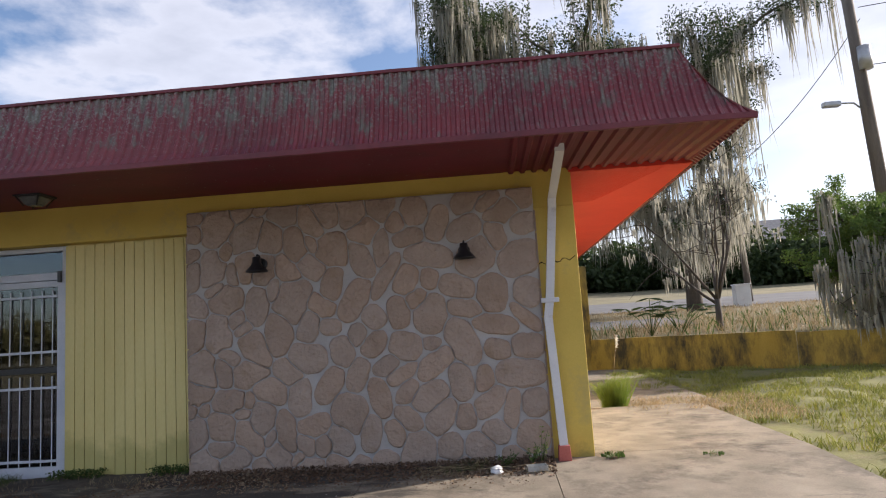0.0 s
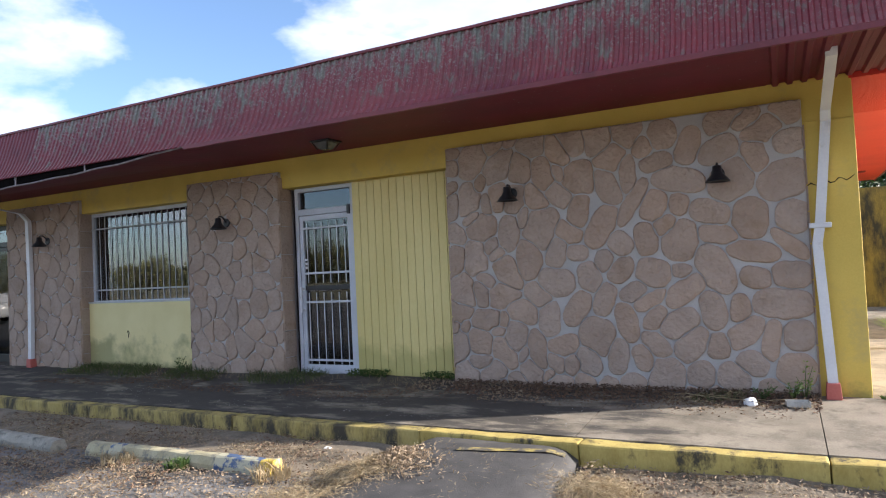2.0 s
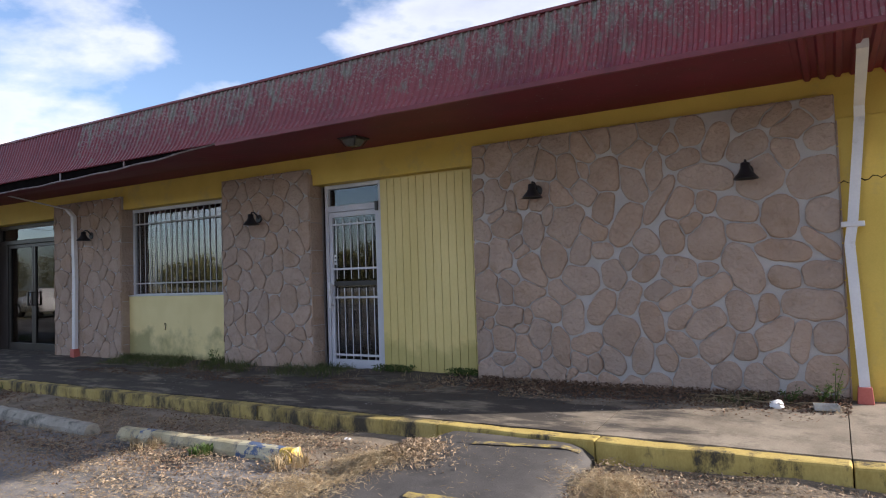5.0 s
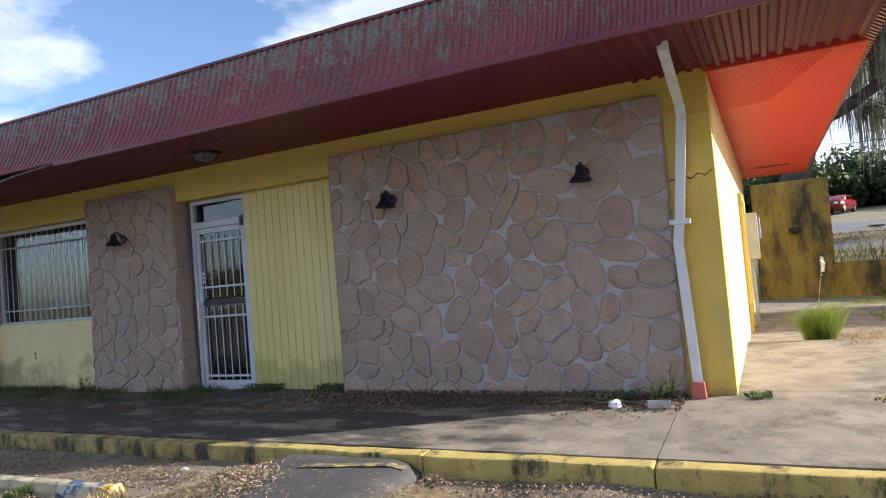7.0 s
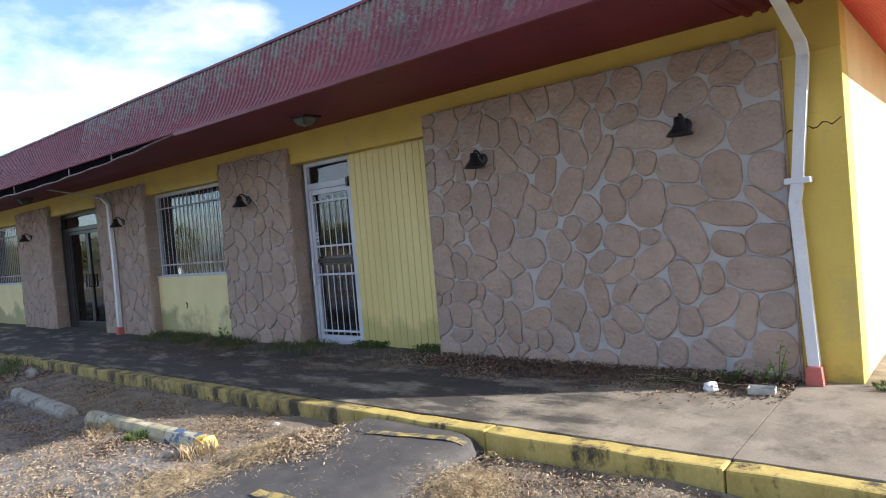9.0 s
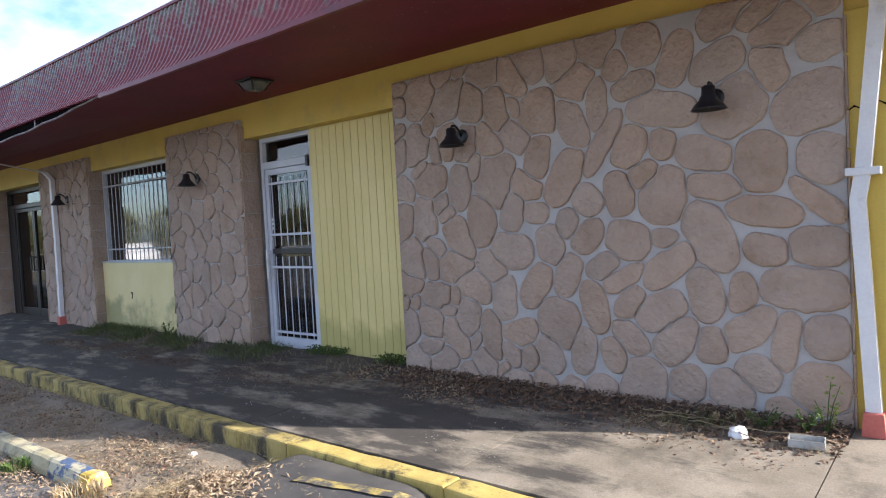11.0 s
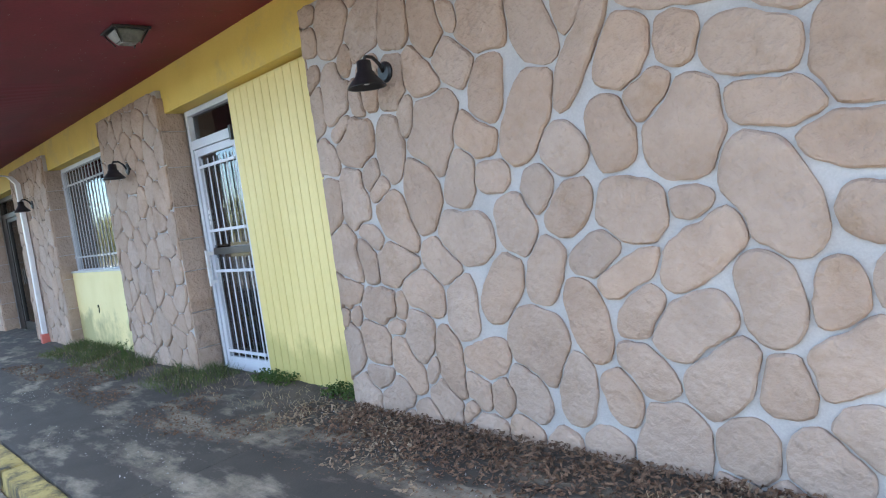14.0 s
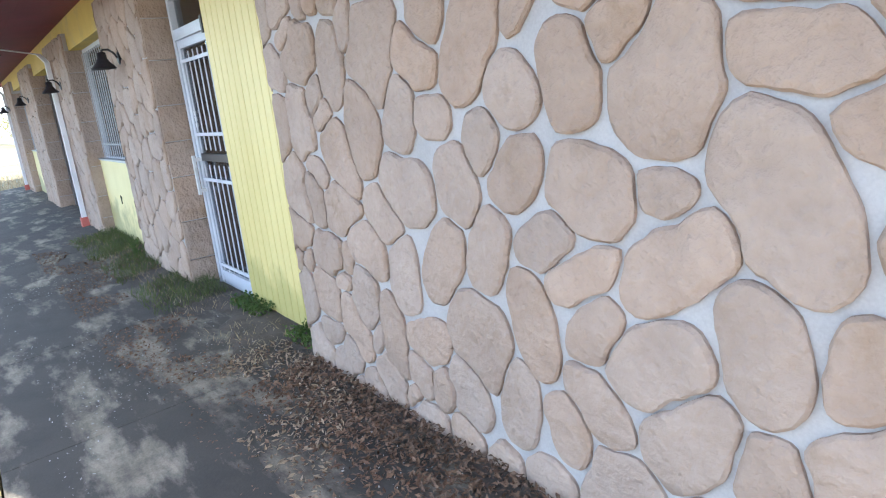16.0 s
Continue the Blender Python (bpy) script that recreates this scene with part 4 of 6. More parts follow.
for i, poly in enumerate(gap_ob.data.polygons):
    poly.material_index = 0 if i % 3 == 0 else 1
trim_pts = [(x, EAVE_Y + 0.025 + 0.008 * math.sin(x * 4.1), EAVE_Z + 0.01 - droop(x) - 0.045 * min(1.0, droop(x) / 0.03) + 0.005 * math.sin(x * 7.3)) for x in gap_x]
raw_v, raw_f = tube_data(trim_pts, [0.011] * len(trim_pts), 6)
raw("loose_trim", raw_v, raw_f, M_TRIM, roof, "bent grey trim strip hanging from the eave")
for x in (-6.9, -8.3, -10.6):
    part("hanger", box(x - 0.012, x + 0.012, EAVE_Y + 0.02, EAVE_Y + 0.033, EAVE_Z - 0.03 - droop(x), EAVE_Z + 0.01), M_TRIM, roof)
tear = [(-11.75 + 0.16 * t, EAVE_Y - 0.012 + 0.27 * profile_back(t), EAVE_Z + (RIDGE_Z - EAVE_Z) * t * 0.62) for t in (0.0, 0.25, 0.5, 0.75, 1.0)]
tube("torn_seam", tear, [0.012, 0.012, 0.010, 0.007, 0.003], M_DARK, roof, 5, "dark torn seam in the roof sheets")
rooftop_box = tagged(link("rooftop_parapet", box(-18.4, -16.1, 8.2, 9.4, RIDGE_Z - 0.03, 4.82, bevel=0.01), M_LITTER), "pale grey boxed vent housing on the roof", "vent housing")


# ---- doors and windows ----
def pane(name, x0, x1, y, z0, z1, parent, label="reflecting window pane", material=None):
    ob = part(name, box(x0, x1, y, y + 0.006, z0, z1), material or M_GLASS, parent, label)
    ob.visible_shadow = False
    return ob


def bar(x0, x1, y0, y1, z0, z1):
    return box(x0, x1, y0, y1, z0, z1, bevel=0.003)


door_1 = tagged(new("door_1"), "white aluminium glazed door with white security bars", "door", "", "structure")
DX0, DX1, DZ0, DZ1, DY = -5.13, -4.21, 0.12, 2.525, 6.925
part("door_frame", boxes((DX0, DX0 + 0.05, DY, DY + 0.09, DZ0, DZ1), (DX1 - 0.05, DX1, DY, DY + 0.09, DZ0, DZ1), (DX0 + 0.05, DX1 - 0.05, DY, DY + 0.09, DZ1 - 0.05, DZ1),
                         (DX0 + 0.05, DX1 - 0.05, DY, DY + 0.09, 2.17, 2.25), bevel=0.004), M_ALU, door_1)
pane("transom_pane", DX0 + 0.05, DX1 - 0.05, DY + 0.05, 2.25, DZ1 - 0.05, door_1, "dark tinted pane", M_DOORGLASS)
leaf = part("door_leaf", boxes((DX0 + 0.055, DX0 + 0.11, DY + 0.012, DY + 0.06, DZ0 + 0.01, 2.165), (DX1 - 0.11, DX1 - 0.055, DY + 0.012, DY + 0.06, DZ0 + 0.01, 2.165),
                               (DX0 + 0.11, DX1 - 0.11, DY + 0.012, DY + 0.06, 2.10, 2.165), (DX0 + 0.11, DX1 - 0.11, DY + 0.012, DY + 0.06, DZ0 + 0.01, DZ0 + 0.13), bevel=0.004), M_ALU, door_1)
part("push_rail", bar(DX0 + 0.11, DX1 - 0.11, DY + 0.016, DY + 0.055, 1.20, 1.26), M_DARKFRAME, leaf, "dark middle rail")
pane("door_pane", DX0 + 0.11, DX1 - 0.11, DY + 0.036, DZ0 + 0.13, 2.10, leaf, "dark tinted pane", M_DOORGLASS)
for z in (2.00, 1.42, 1.05, 0.31):
    part("cross_bar", bar(DX0 + 0.105, DX1 - 0.105, DY - 0.004, DY + 0.0125, z - 0.013, z + 0.013), M_ALU, leaf)
for i in range(6):
    x = DX0 + 0.165 + i * 0.118
    part("security_bar", bar(x - 0.005, x + 0.005, DY + 0.0128, DY + 0.0228, 1.29, 2.07), M_ALU, leaf)
    part("security_bar", bar(x - 0.005, x + 0.005, DY + 0.0128, DY + 0.0228, 0.255, 1.17), M_ALU, leaf)
part("pull_handle", boxes((DX0 + 0.07, DX0 + 0.10, DY - 0.055, DY - 0.030, 0.92, 1.25), (DX0 + 0.07, DX0 + 0.10, DY - 0.04, DY + 0.014, 0.94, 0.97),
                          (DX0 + 0.07, DX0 + 0.10, DY - 0.04, DY + 0.014, 1.20, 1.23), bevel=0.003), M_WHITE, leaf, "white pull handle")
for k in range(3):
    part("lock_button", bar(DX0 + 0.120, DX0 + 0.150, DY + 0.018, DY + 0.034, 1.48 + k * 0.05, 1.51 + k * 0.05), M_WHITE, leaf)
part("door_closer", bar(DX1 - 0.085, DX1 - 0.05, DY - 0.03, DY - 0.001, 2.14, 2.26), M_DARKFRAME, door_1, "dark door closer arm box")
part("threshold", bar(DX0, DX1, DY - 0.02, DY + 0.1, 0.085, 0.125), M_ALU, door_1)


def barred_window(name, x0, x1, label):
    w = tagged(new(name), label, "window", "", "structure")
    z0, z1, y = 1.12, 2.53, 6.93
    part("window_frame", boxes((x0, x0 + 0.045, y, y + 0.07, z0, z1), (x1 - 0.045, x1, y, y + 0.07, z0, z1), (x0 + 0.045, x1 - 0.045, y, y + 0.07, z1 - 0.05, z1),
                               (x0 + 0.045, x1 - 0.045, y, y + 0.07, z0, z0 + 0.035), bevel=0.004), M_ALU, w)
    part("window_sill", bar(x0 - 0.02, x1 + 0.02, FACE + 0.115, y + 0.02, z0 - 0.002, z0 + 0.022), M_GALV, w)
    pane("window_pane", x0 + 0.045, x1 - 0.045, y + 0.035, z0 + 0.035, z1 - 0.05, w)
    n = max(5, int((x1 - x0) / 0.128))
    for i in range(n):
        x = x0 + 0.1 + (x1 - x0 - 0.2) * i / (n - 1)
        part("security_bar", bar(x - 0.0048, x + 0.0048, y - 0.032, y - 0.022, z0 + 0.03, z1 - 0.06), M_BAR, w)
    for z in (z0 + 0.20, z1 - 0.25):
        part("cross_bar", bar(x0 + 0.02, x1 - 0.02, y - 0.0215, y - 0.003, z - 0.011, z + 0.011), M_BAR, w)
    return w


barred_window("window_1", -9.24, -6.87, "large window with white security bars reflecting sky")
barred_window("window_2", -18.05, -15.5, "barred front window reflecting trees and sky")
barred_window("window_3", -20.88, -20.0, "narrow end window with white bars")

door_2 = tagged(new("door_2"), "dark bronze double glazed entrance door with transom", "door", "", "structure")
EX0, EX1, EY = -13.58, -11.13, 6.97
part("door_frame", boxes((EX0, EX0 + 0.07, EY, EY + 0.1, 0.1, 2.53), (EX1 - 0.07, EX1, EY, EY + 0.1, 0.1, 2.53), (EX0 + 0.07, EX1 - 0.07, EY, EY + 0.1, 2.46, 2.53),
                         (EX0 + 0.07, EX1 - 0.07, EY, EY + 0.1, 2.16, 2.24), (EX0 + 0.07, EX0 + 0.34, EY, EY + 0.1, 0.1, 2.16), (EX1 - 0.34, EX1 - 0.07, EY, EY + 0.1, 0.1, 2.16), bevel=0.004), M_DARKFRAME, door_2)
pane("transom_pane", EX0 + 0.07, EX1 - 0.07, EY + 0.05, 2.24, 2.46, door_2)
mid = (EX0 + EX1) / 2
for a, b, s in ((EX0 + 0.345, mid - 0.004, 1), (mid + 0.004, EX1 - 0.345, -1)):
    lf = part("door_leaf", boxes((a, a + 0.06, EY + 0.02, EY + 0.07, 0.12, 2.15), (b - 0.06, b, EY + 0.02, EY + 0.07, 0.12, 2.15), (a + 0.06, b - 0.06, EY + 0.02, EY + 0.07, 2.09, 2.15),
                                 (a + 0.06, b - 0.06, EY + 0.02, EY + 0.07, 0.12, 0.27), bevel=0.004), M_DARKFRAME, door_2)
    pane("door_pane", a + 0.06, b - 0.06, EY + 0.045, 0.27, 2.09, lf, "dark tinted pane", M_DARKGLASS)
    hx = b - 0.09 if s > 0 else a + 0.03
    part("pull_handle", boxes((hx, hx + 0.025, EY - 0.05, EY - 0.025, 0.98, 1.24), (hx, hx + 0.025, EY - 0.03, EY + 0.021, 0.98, 1.0), (hx, hx + 0.025, EY - 0.03, EY + 0.021, 1.22, 1.24)), M_DARKFRAME, lf)
    for i in range(6):
        x = a + 0.10 + i * (b - a - 0.2) / 5
        part("security_bar", bar(x - 0.008, x + 0.008, EY + 0.09, EY + 0.105, 1.28, 2.02), M_STRAW, lf, "pale inner security bar")


# ---- lamps ----
def wall_lamp(x, z, seed):
    """Black barn lamp: a round wall plate, a gooseneck and a flared shade."""
    lamp = thing("wall_lamp", "black metal barn-style wall lamp on the stone cladding", "wall lamp", "barn lamps along the front", pose(x, FACE - 0.012, z, 0, 0, seed) @ Matrix.Scale(0.84, 4))
    v, f = tube_data([(0, 0.012, 0), (0, -0.012, 0), (0, -0.022, 0)], [0.070, 0.070, 0.052], 20)
    raw("wall_plate", v, f, M_BLACK, lamp, smooth=False)
    arc = [(0, -0.02, 0.0), (0, -0.05, 0.055), (0, -0.10, 0.095), (0, -0.155, 0.095), (0, -0.175, 0.06)]
    tube("gooseneck", arc, 0.012, M_BLACK, lamp)
    prof = [(0.028, 0.072), (0.046, 0.064), (0.050, 0.0), (0.060, -0.008), (0.066, -0.028), (0.105, -0.070), (0.125, -0.098), (0.128, -0.105), (0.120, -0.101), (0.094, -0.07), (0.04, -0.03), (0.012, -0.02)]
    bm = bmesh.new()
    rings = []
    for r, h in prof:
        rings.append([bm.verts.new((r * math.cos(2 * math.pi * k / 24), -0.175 + r * math.sin(2 * math.pi * k / 24), h)) for k in range(24)])
    for a, b in zip(rings[:-1], rings[1:]):
        for k in range(24):
            bm.faces.new((a[k], a[(k + 1) % 24], b[(k + 1) % 24], b[k]))
    bm.faces.new(rings[0])
    bm.faces.new(rings[-1])
    bmesh.ops.recalc_face_normals(bm, faces=bm.faces[:])
    for fc in bm.faces:
        fc.smooth = True
    part("shade", bm, M_BLACK, lamp)
    v, f = tube_data([(0, -0.175, -0.02), (0, -0.175, -0.05), (0, -0.175, -0.085)], [0.016, 0.028, 0.018], 10)
    raw("bulb", v, f, M_WHITE, lamp, "dim unlit bulb", smooth=True)
    return lamp


for i, (x, z) in enumerate(((-2.02, 2.155), (0.01, 2.145), (-6.12, 2.15), (-10.02, 2.15), (-14.6, 2.16), (-19.3, 2.16))):
    wall_lamp(x, z, (0, 2, -3, 3, 0, -2)[i])

soffit_lamp = thing("ceiling_lamp", "dark flush lamp with cloudy glass under the soffit", "ceiling lamp", "", (-3.96, 6.08, soffit_z(6.08)))
part("base_plate", box(-0.13, 0.13, -0.13, 0.13, -0.02, 0.0, bevel=0.006), M_BLACK, soffit_lamp)


def cone_box(a, b, z0, z1):
    bm = bmesh.new()
    bmesh.ops.create_cube(bm, size=1.0)
    for v in bm.verts:
        w = a if v.co.z > 0 else b
        v.co = Vector((math.copysign(w, v.co.x), math.copysign(w, v.co.y), z0 if v.co.z > 0 else z1))
    bmesh.ops.bevel(bm, geom=bm.edges[:], offset=0.012, segments=2, affect="EDGES")
    return bm


M_DIFFUSER = surface("cloudy_lamp_glass", (0.09, 0.095, 0.09), (0.17, 0.175, 0.165), 0.25, 12, 60, 0.1)
part("diffuser", cone_box(0.105, 0.06, -0.02, -0.10), M_DIFFUSER, soffit_lamp, "cloudy glass diffuser")
for sx in (-1, 1):
    for sy in (-1, 1):
        tube("cage_bar", [(sx * 0.112, sy * 0.112, -0.018), (sx * 0.064, sy * 0.064, -0.106)], 0.006, M_BLACK, soffit_lamp, 6)
far_soffit_lamp = copy_thing(soffit_lamp, pose(-13.2, 6.2, soffit_z(6.2)))


# ---- downspouts ----
def square_pipe(points, w, d):
    """A rectangular pipe along points, which lie roughly in the plane of the wall."""
    verts, faces = [], []
    for p in points:
        x, y, z = p
        for a, b in ((-w, -d), (w, -d), (w, d), (-w, d)):
            verts.append((x + a / 2, y + b / 2, z))
    for i in range(len(points) - 1):
        for k in range(4):
            a, b = i * 4 + k, i * 4 + (k + 1) % 4
            faces.append((a, b, b + 4, a + 4))
    faces.append((3, 2, 1, 0))
    n = len(verts)
    faces.append((n - 4, n - 3, n - 2, n - 1))
    return verts, faces


def downspout(x, points, material, label, clamps, foot):
    d = thing("downspout", label, "downspout", "downspouts of the front", (x, 0, 0))
    v, f = square_pipe(points, 0.078, 0.062)
    raw("pipe", v, f, material, d)
    for cx, cy, cz in clamps:
        part("strap", box(cx - 0.085, cx + 0.085, cy - 0.042, cy + 0.055, cz - 0.022, cz + 0.022, bevel=0.006), M_WHITE, d)
    if foot:
        fx, fy = points[-1][0], points[-1][1]
        bm = box(fx - 0.06, fx + 0.06, fy - 0.055, fy + 0.05, slab_z(fy) - 0.005, 0.26, bevel=0.008)
        for vert in bm.verts:
            if vert.co.z > 0.15:
                vert.co.x = fx + (vert.co.x - fx) * 0.85
        part("pipe_boot", bm, M_REDFOOT, d, "red pipe boot on the slab")
    return d


downspout(0.80, [(0.10, 5.72, 2.875), (0.10, 5.74, 2.81), (0.09, 6.62, 2.58), (0.09, 6.675, 2.50), (0.0, 6.675, 1.62), (-0.03, 6.675, 1.45), (0.02, 6.675, 0.24), (0.02, 6.675, 0.2)],
          M_WHITE, "dented white metal downspout at the building corner", [(0.0, 6.675, 1.61)], True)
downspout(-10.45, [(-0.40, 5.75, 2.88), (-0.40, 5.80, 2.82), (-0.05, 6.58, 2.62), (0.0, 6.655, 2.50), (0.03, 6.655, 1.5), (0.0, 6.655, 0.25), (0.0, 6.655, 0.2)],
          M_WHITE, "white downspout strapped to a stone pillar", [], True)
downspout(-19.45, [(0.50, 5.75, 2.88), (0.50, 5.80, 2.82), (0.05, 6.58, 2.62), (0.0, 6.655, 2.50), (0.0, 6.655, 0.25), (0.0, 6.655, 0.2)],
          M_WHITE, "white downspout near the far building end", [], True)


# ---- wheel stops ----
def wheel_stop(x0, x1, y, turn, material, seed, ends=()):
    length = x1 - x0
    w = thing("wheel_stop", "weathered concrete wheel stop on the asphalt" if not ends else "pale yellow wheel stop with worn blue paint and yellow end",
              "wheel stop", "wheel stops in the lot", pose((x0 + x1) / 2, y, LOT - 0.01, 0, 0, turn))

    def piece(name, a, b, mat, swell, label=""):
        bm = bmesh.new()
        n = max(2, int((b - a) / 0.06))
        prof = [(-0.085, 0.0), (-0.08, 0.055), (-0.05, 0.11), (-0.03, 0.118), (0.03, 0.118), (0.05, 0.11), (0.08, 0.055), (0.085, 0.0)]
        rows = []
        for i in range(n + 1):
            x = a + (b - a) * i / n
            row = []
            for py, pz in prof:
                q = noise.noise_vector(Vector((x * 5 + seed * 11, py * 9, pz * 9))) * 0.012
                row.append(bm.verts.new((x, py * swell + q.y, max(0.0, pz * swell + q.z if pz else 0))))
            rows.append(row)
        for r0, r1 in zip(rows[:-1], rows[1:]):
            for k in range(len(prof) - 1):
                bm.faces.new((r0[k], r0[k + 1], r1[k + 1], r1[k]))
        bm.faces.new(rows[0][::-1])
        bm.faces.new(rows[-1])
        bmesh.ops.recalc_face_normals(bm, faces=bm.faces[:])
        part(name, bm, mat, w, label)

    h = length / 2
    if ends:
        piece("body", -h, h * 0.45, material, 1.0)
        piece("blue_patch", h * 0.45 + 0.001, h - 0.12, M_BLUE, 1.0, "worn blue painted stretch")
        piece("yellow_end", h - 0.119, h, M_YEND, 1.0, "yellow painted end")
        piece("blue_patch", -h * 0.72, -h * 0.58, M_BLUE, 1.015, "worn blue painted stretch")
    else:
        piece("body", -h, h, material, 1.0)
    return w


wheel_stop(-5.15, -3.05, 4.05, 1.5, M_STOPY, 1, ends=True)
wheel_stop(-7.6, -5.55, 4.03, -4, M_STOP, 2)
wheel_stop(-11.2, -9.33, 3.86, 4, M_STOP, 3)
wheel_stop(-13.85, -12.2, 3.82, 3, M_STOP, 4)
wheel_stop(-17.1, -15.4, 3.74, 4, M_STOP, 5)


# ---- small things on the ground ----
def lump(name, place, size, material, label, category, seed):
    bm = bmesh.new()
    bmesh.ops.create_icosphere(bm, subdivisions=3, radius=1.0)
    for v in bm.verts:
        k = 1 + 0.35 * noise.noise(v.co * 1.6 + Vector((seed, 0, 0))) + 0.12 * noise.noise(v.co * 5 + Vector((0, seed, 0)))
        v.co = Vector((v.co.x * size[0] * k, v.co.y * size[1] * k, max(-0.6 * size[2], v.co.z * size[2] * k)))
    ob = link(name, bm, material)
    ob.location = Vector(place) + Vector((0, 0, size[2] * 0.55))
    return tagged(ob, label, category)


lump("crumpled_paper", (0.18, 6.33, slab_z(6.33)), (0.06, 0.045, 0.04), M_LITTER, "crumpled white paper litter beside the stone panel", "litter", 3)
lump("crumpled_paper", (-3.07, 4.74, LOT), (0.05, 0.035, 0.025), M_LITTER, "crushed white litter lying on the leaves", "litter", 5)
lump("rock", (-8.98, 4.71, LOT), (0.10, 0.08, 0.09), M_STOP, "broken lump of pale concrete", "rock", 7)
lump("rock", (-9.9, 4.55, LOT), (0.07, 0.06, 0.05), M_STOP, "small broken lump of concrete", "rock", 9)
for i in range(9):
    twig_rng = random.Random(300 + i)
    tx, ty, a = twig_rng.uniform(-0.35, 0.5), twig_rng.uniform(6.3, 6.5), twig_rng.uniform(-0.5, 0.6)
    twig = tube("twig", [(k * 0.07 * math.cos(a) - 0.14, k * 0.05 * math.sin(a) + 0.012 * math.sin(k * 2 + i), 0.006 + 0.014 * math.sin(k * 0.8)) for k in range(6)], [0.004, 0.004, 0.0035, 0.003, 0.0025, 0.0015], M_STRAW, None, 5)
    twig.location = (tx, ty, slab_z(ty) + 0.02)
    tagged(twig, "thin dry twig lying at the panel foot", "twig", "twigs at the panel foot")
tray = thing("clear_tray", "clear plastic takeaway tray lying in weeds", "litter", "", pose(0.54, 6.34, slab_z(6.34) + 0.004, 0, 0, 8))
M_PLASTIC = surface("cloudy_plastic", (0.33, 0.33, 0.31), (0.46, 0.46, 0.44), 0.25, 15, 70, 0.1)
part("tray_wall", boxes((-0.09, 0.09, -0.055, -0.050, 0, 0.045), (-0.09, 0.09, 0.050, 0.055, 0, 0.045), (-0.09, -0.085, -0.05, 0.05, 0, 0.045), (0.085, 0.09, -0.05, 0.05, 0, 0.045)), M_PLASTIC, tray)
part("tray_bottom", box(-0.09, 0.09, -0.055, 0.055, 0.0, 0.004), M_PLASTIC, tray)

# ---- side yard ----
tall_fence = tagged(new("wall_yard"), "tall mildewed yellow masonry wall closing the side yard", "wall", "", "structure")
part("wall_face", box(1.2, 2.85, 18.7, 18.9, -0.1, 2.88, bevel=0.01), M_OLDWALL, tall_fence)
low_wall = tagged(new("wall_low"), "low mildewed yellow masonry garden wall", "wall", "", "structure")


def leaning_wall(xa, ya, xb, yb, h):
    d = Vector((xb - xa, yb - ya, 0))
    n = Vector((-d.y, d.x, 0)).normalized() * 0.1
    bm = bmesh.new()
    steps = 30
    rows = []
    for i in range(steps + 1):
        p = Vector((xa, ya, 0)) + d * i / steps
        top = h + 0.02 * noise.noise(p * 1.5)
        rows.append([bm.verts.new(p - n + Vector((0, 0, -0.15))), bm.verts.new(p - n + Vector((0, 0, top))), bm.verts.new(p + n + Vector((0, 0, top))), bm.verts.new(p + n + Vector((0, 0, -0.15)))])
    for a, b in zip(rows[:-1], rows[1:]):
        for k in range(3):
            bm.faces.new((a[k], a[k + 1], b[k + 1], b[k]))
    bm.faces.new(rows[0])
    bm.faces.new(rows[-1])
    bmesh.ops.recalc_face_normals(bm, faces=bm.faces[:])
    return bm


part("wall_face", leaning_wall(2.86, 18.75, 7.3, 16.6, 0.86), M_OLDWALL, low_wall)
part("wall_face", leaning_wall(7.32, 16.6, 14.5, 13.4, 0.82), M_OLDWALL, low_wall)
yard_lamp = thing("yard_lamp", "small dark lamp fixed on the yard wall", "wall lamp", "", (2.08, 18.69, 1.62))
part("back_plate", box(-0.09, 0.09, -0.03, 0.008, -0.02, 0.14, bevel=0.008), M_BLACK, yard_lamp)
part("hood", box(-0.14, 0.14, -0.16, -0.031, 0.02, 0.12, bevel=0.02), M_BLACK, yard_lamp)

meter = thing("electric_meter", "grey electric meter cabinet on the side wall", "meter cabinet", "", (X_R - 0.003, 13.6, 0))
part("cabinet", box(0.0, 0.22, -0.28, 0.28, 1.15, 1.95, bevel=0.01), M_GALV, meter)
part("conduit", box(0.05, 0.12, -0.05, 0.05, 0.05, 1.149, bevel=0.008), M_GALV, meter)
part("meter_box", box(0.0, 0.26, 0.34, 0.62, 1.5, 1.9, bevel=0.02), M_GALV, meter)
side_door = tagged(new("door_3"), "pale yellow side door with a wooden frame", "door", "", "structure")
part("door_leaf", box(X_R - 0.002, X_R + 0.02, 11.9, 12.8, 0.06, 2.1, bevel=0.004), M_LOWER, side_door)
part("door_frame", boxes((X_R - 0.002, X_R + 0.05, 11.80, 11.895, 0.05, 2.2), (X_R - 0.002, X_R + 0.05, 12.805, 12.90, 0.05, 2.2), (X_R - 0.002, X_R + 0.05, 11.895, 12.805, 2.105, 2.2)), M_YELLOW, side_door)

crack_v, crack_f = tube_data([(0.725 + 0.03 * i, WALL - 0.0205, 1.965 + 0.018 * math.sin(i * 1.7) + 0.004 * i) for i in range(13)], [0.004, 0.006, 0.003, 0.005, 0.004, 0.003, 0.006, 0.004, 0.005, 0.003, 0.005, 0.004, 0.003], 5)
raw("crack", crack_v, crack_f, M_DARK, wall_front, "dark hairline crack in the paint")


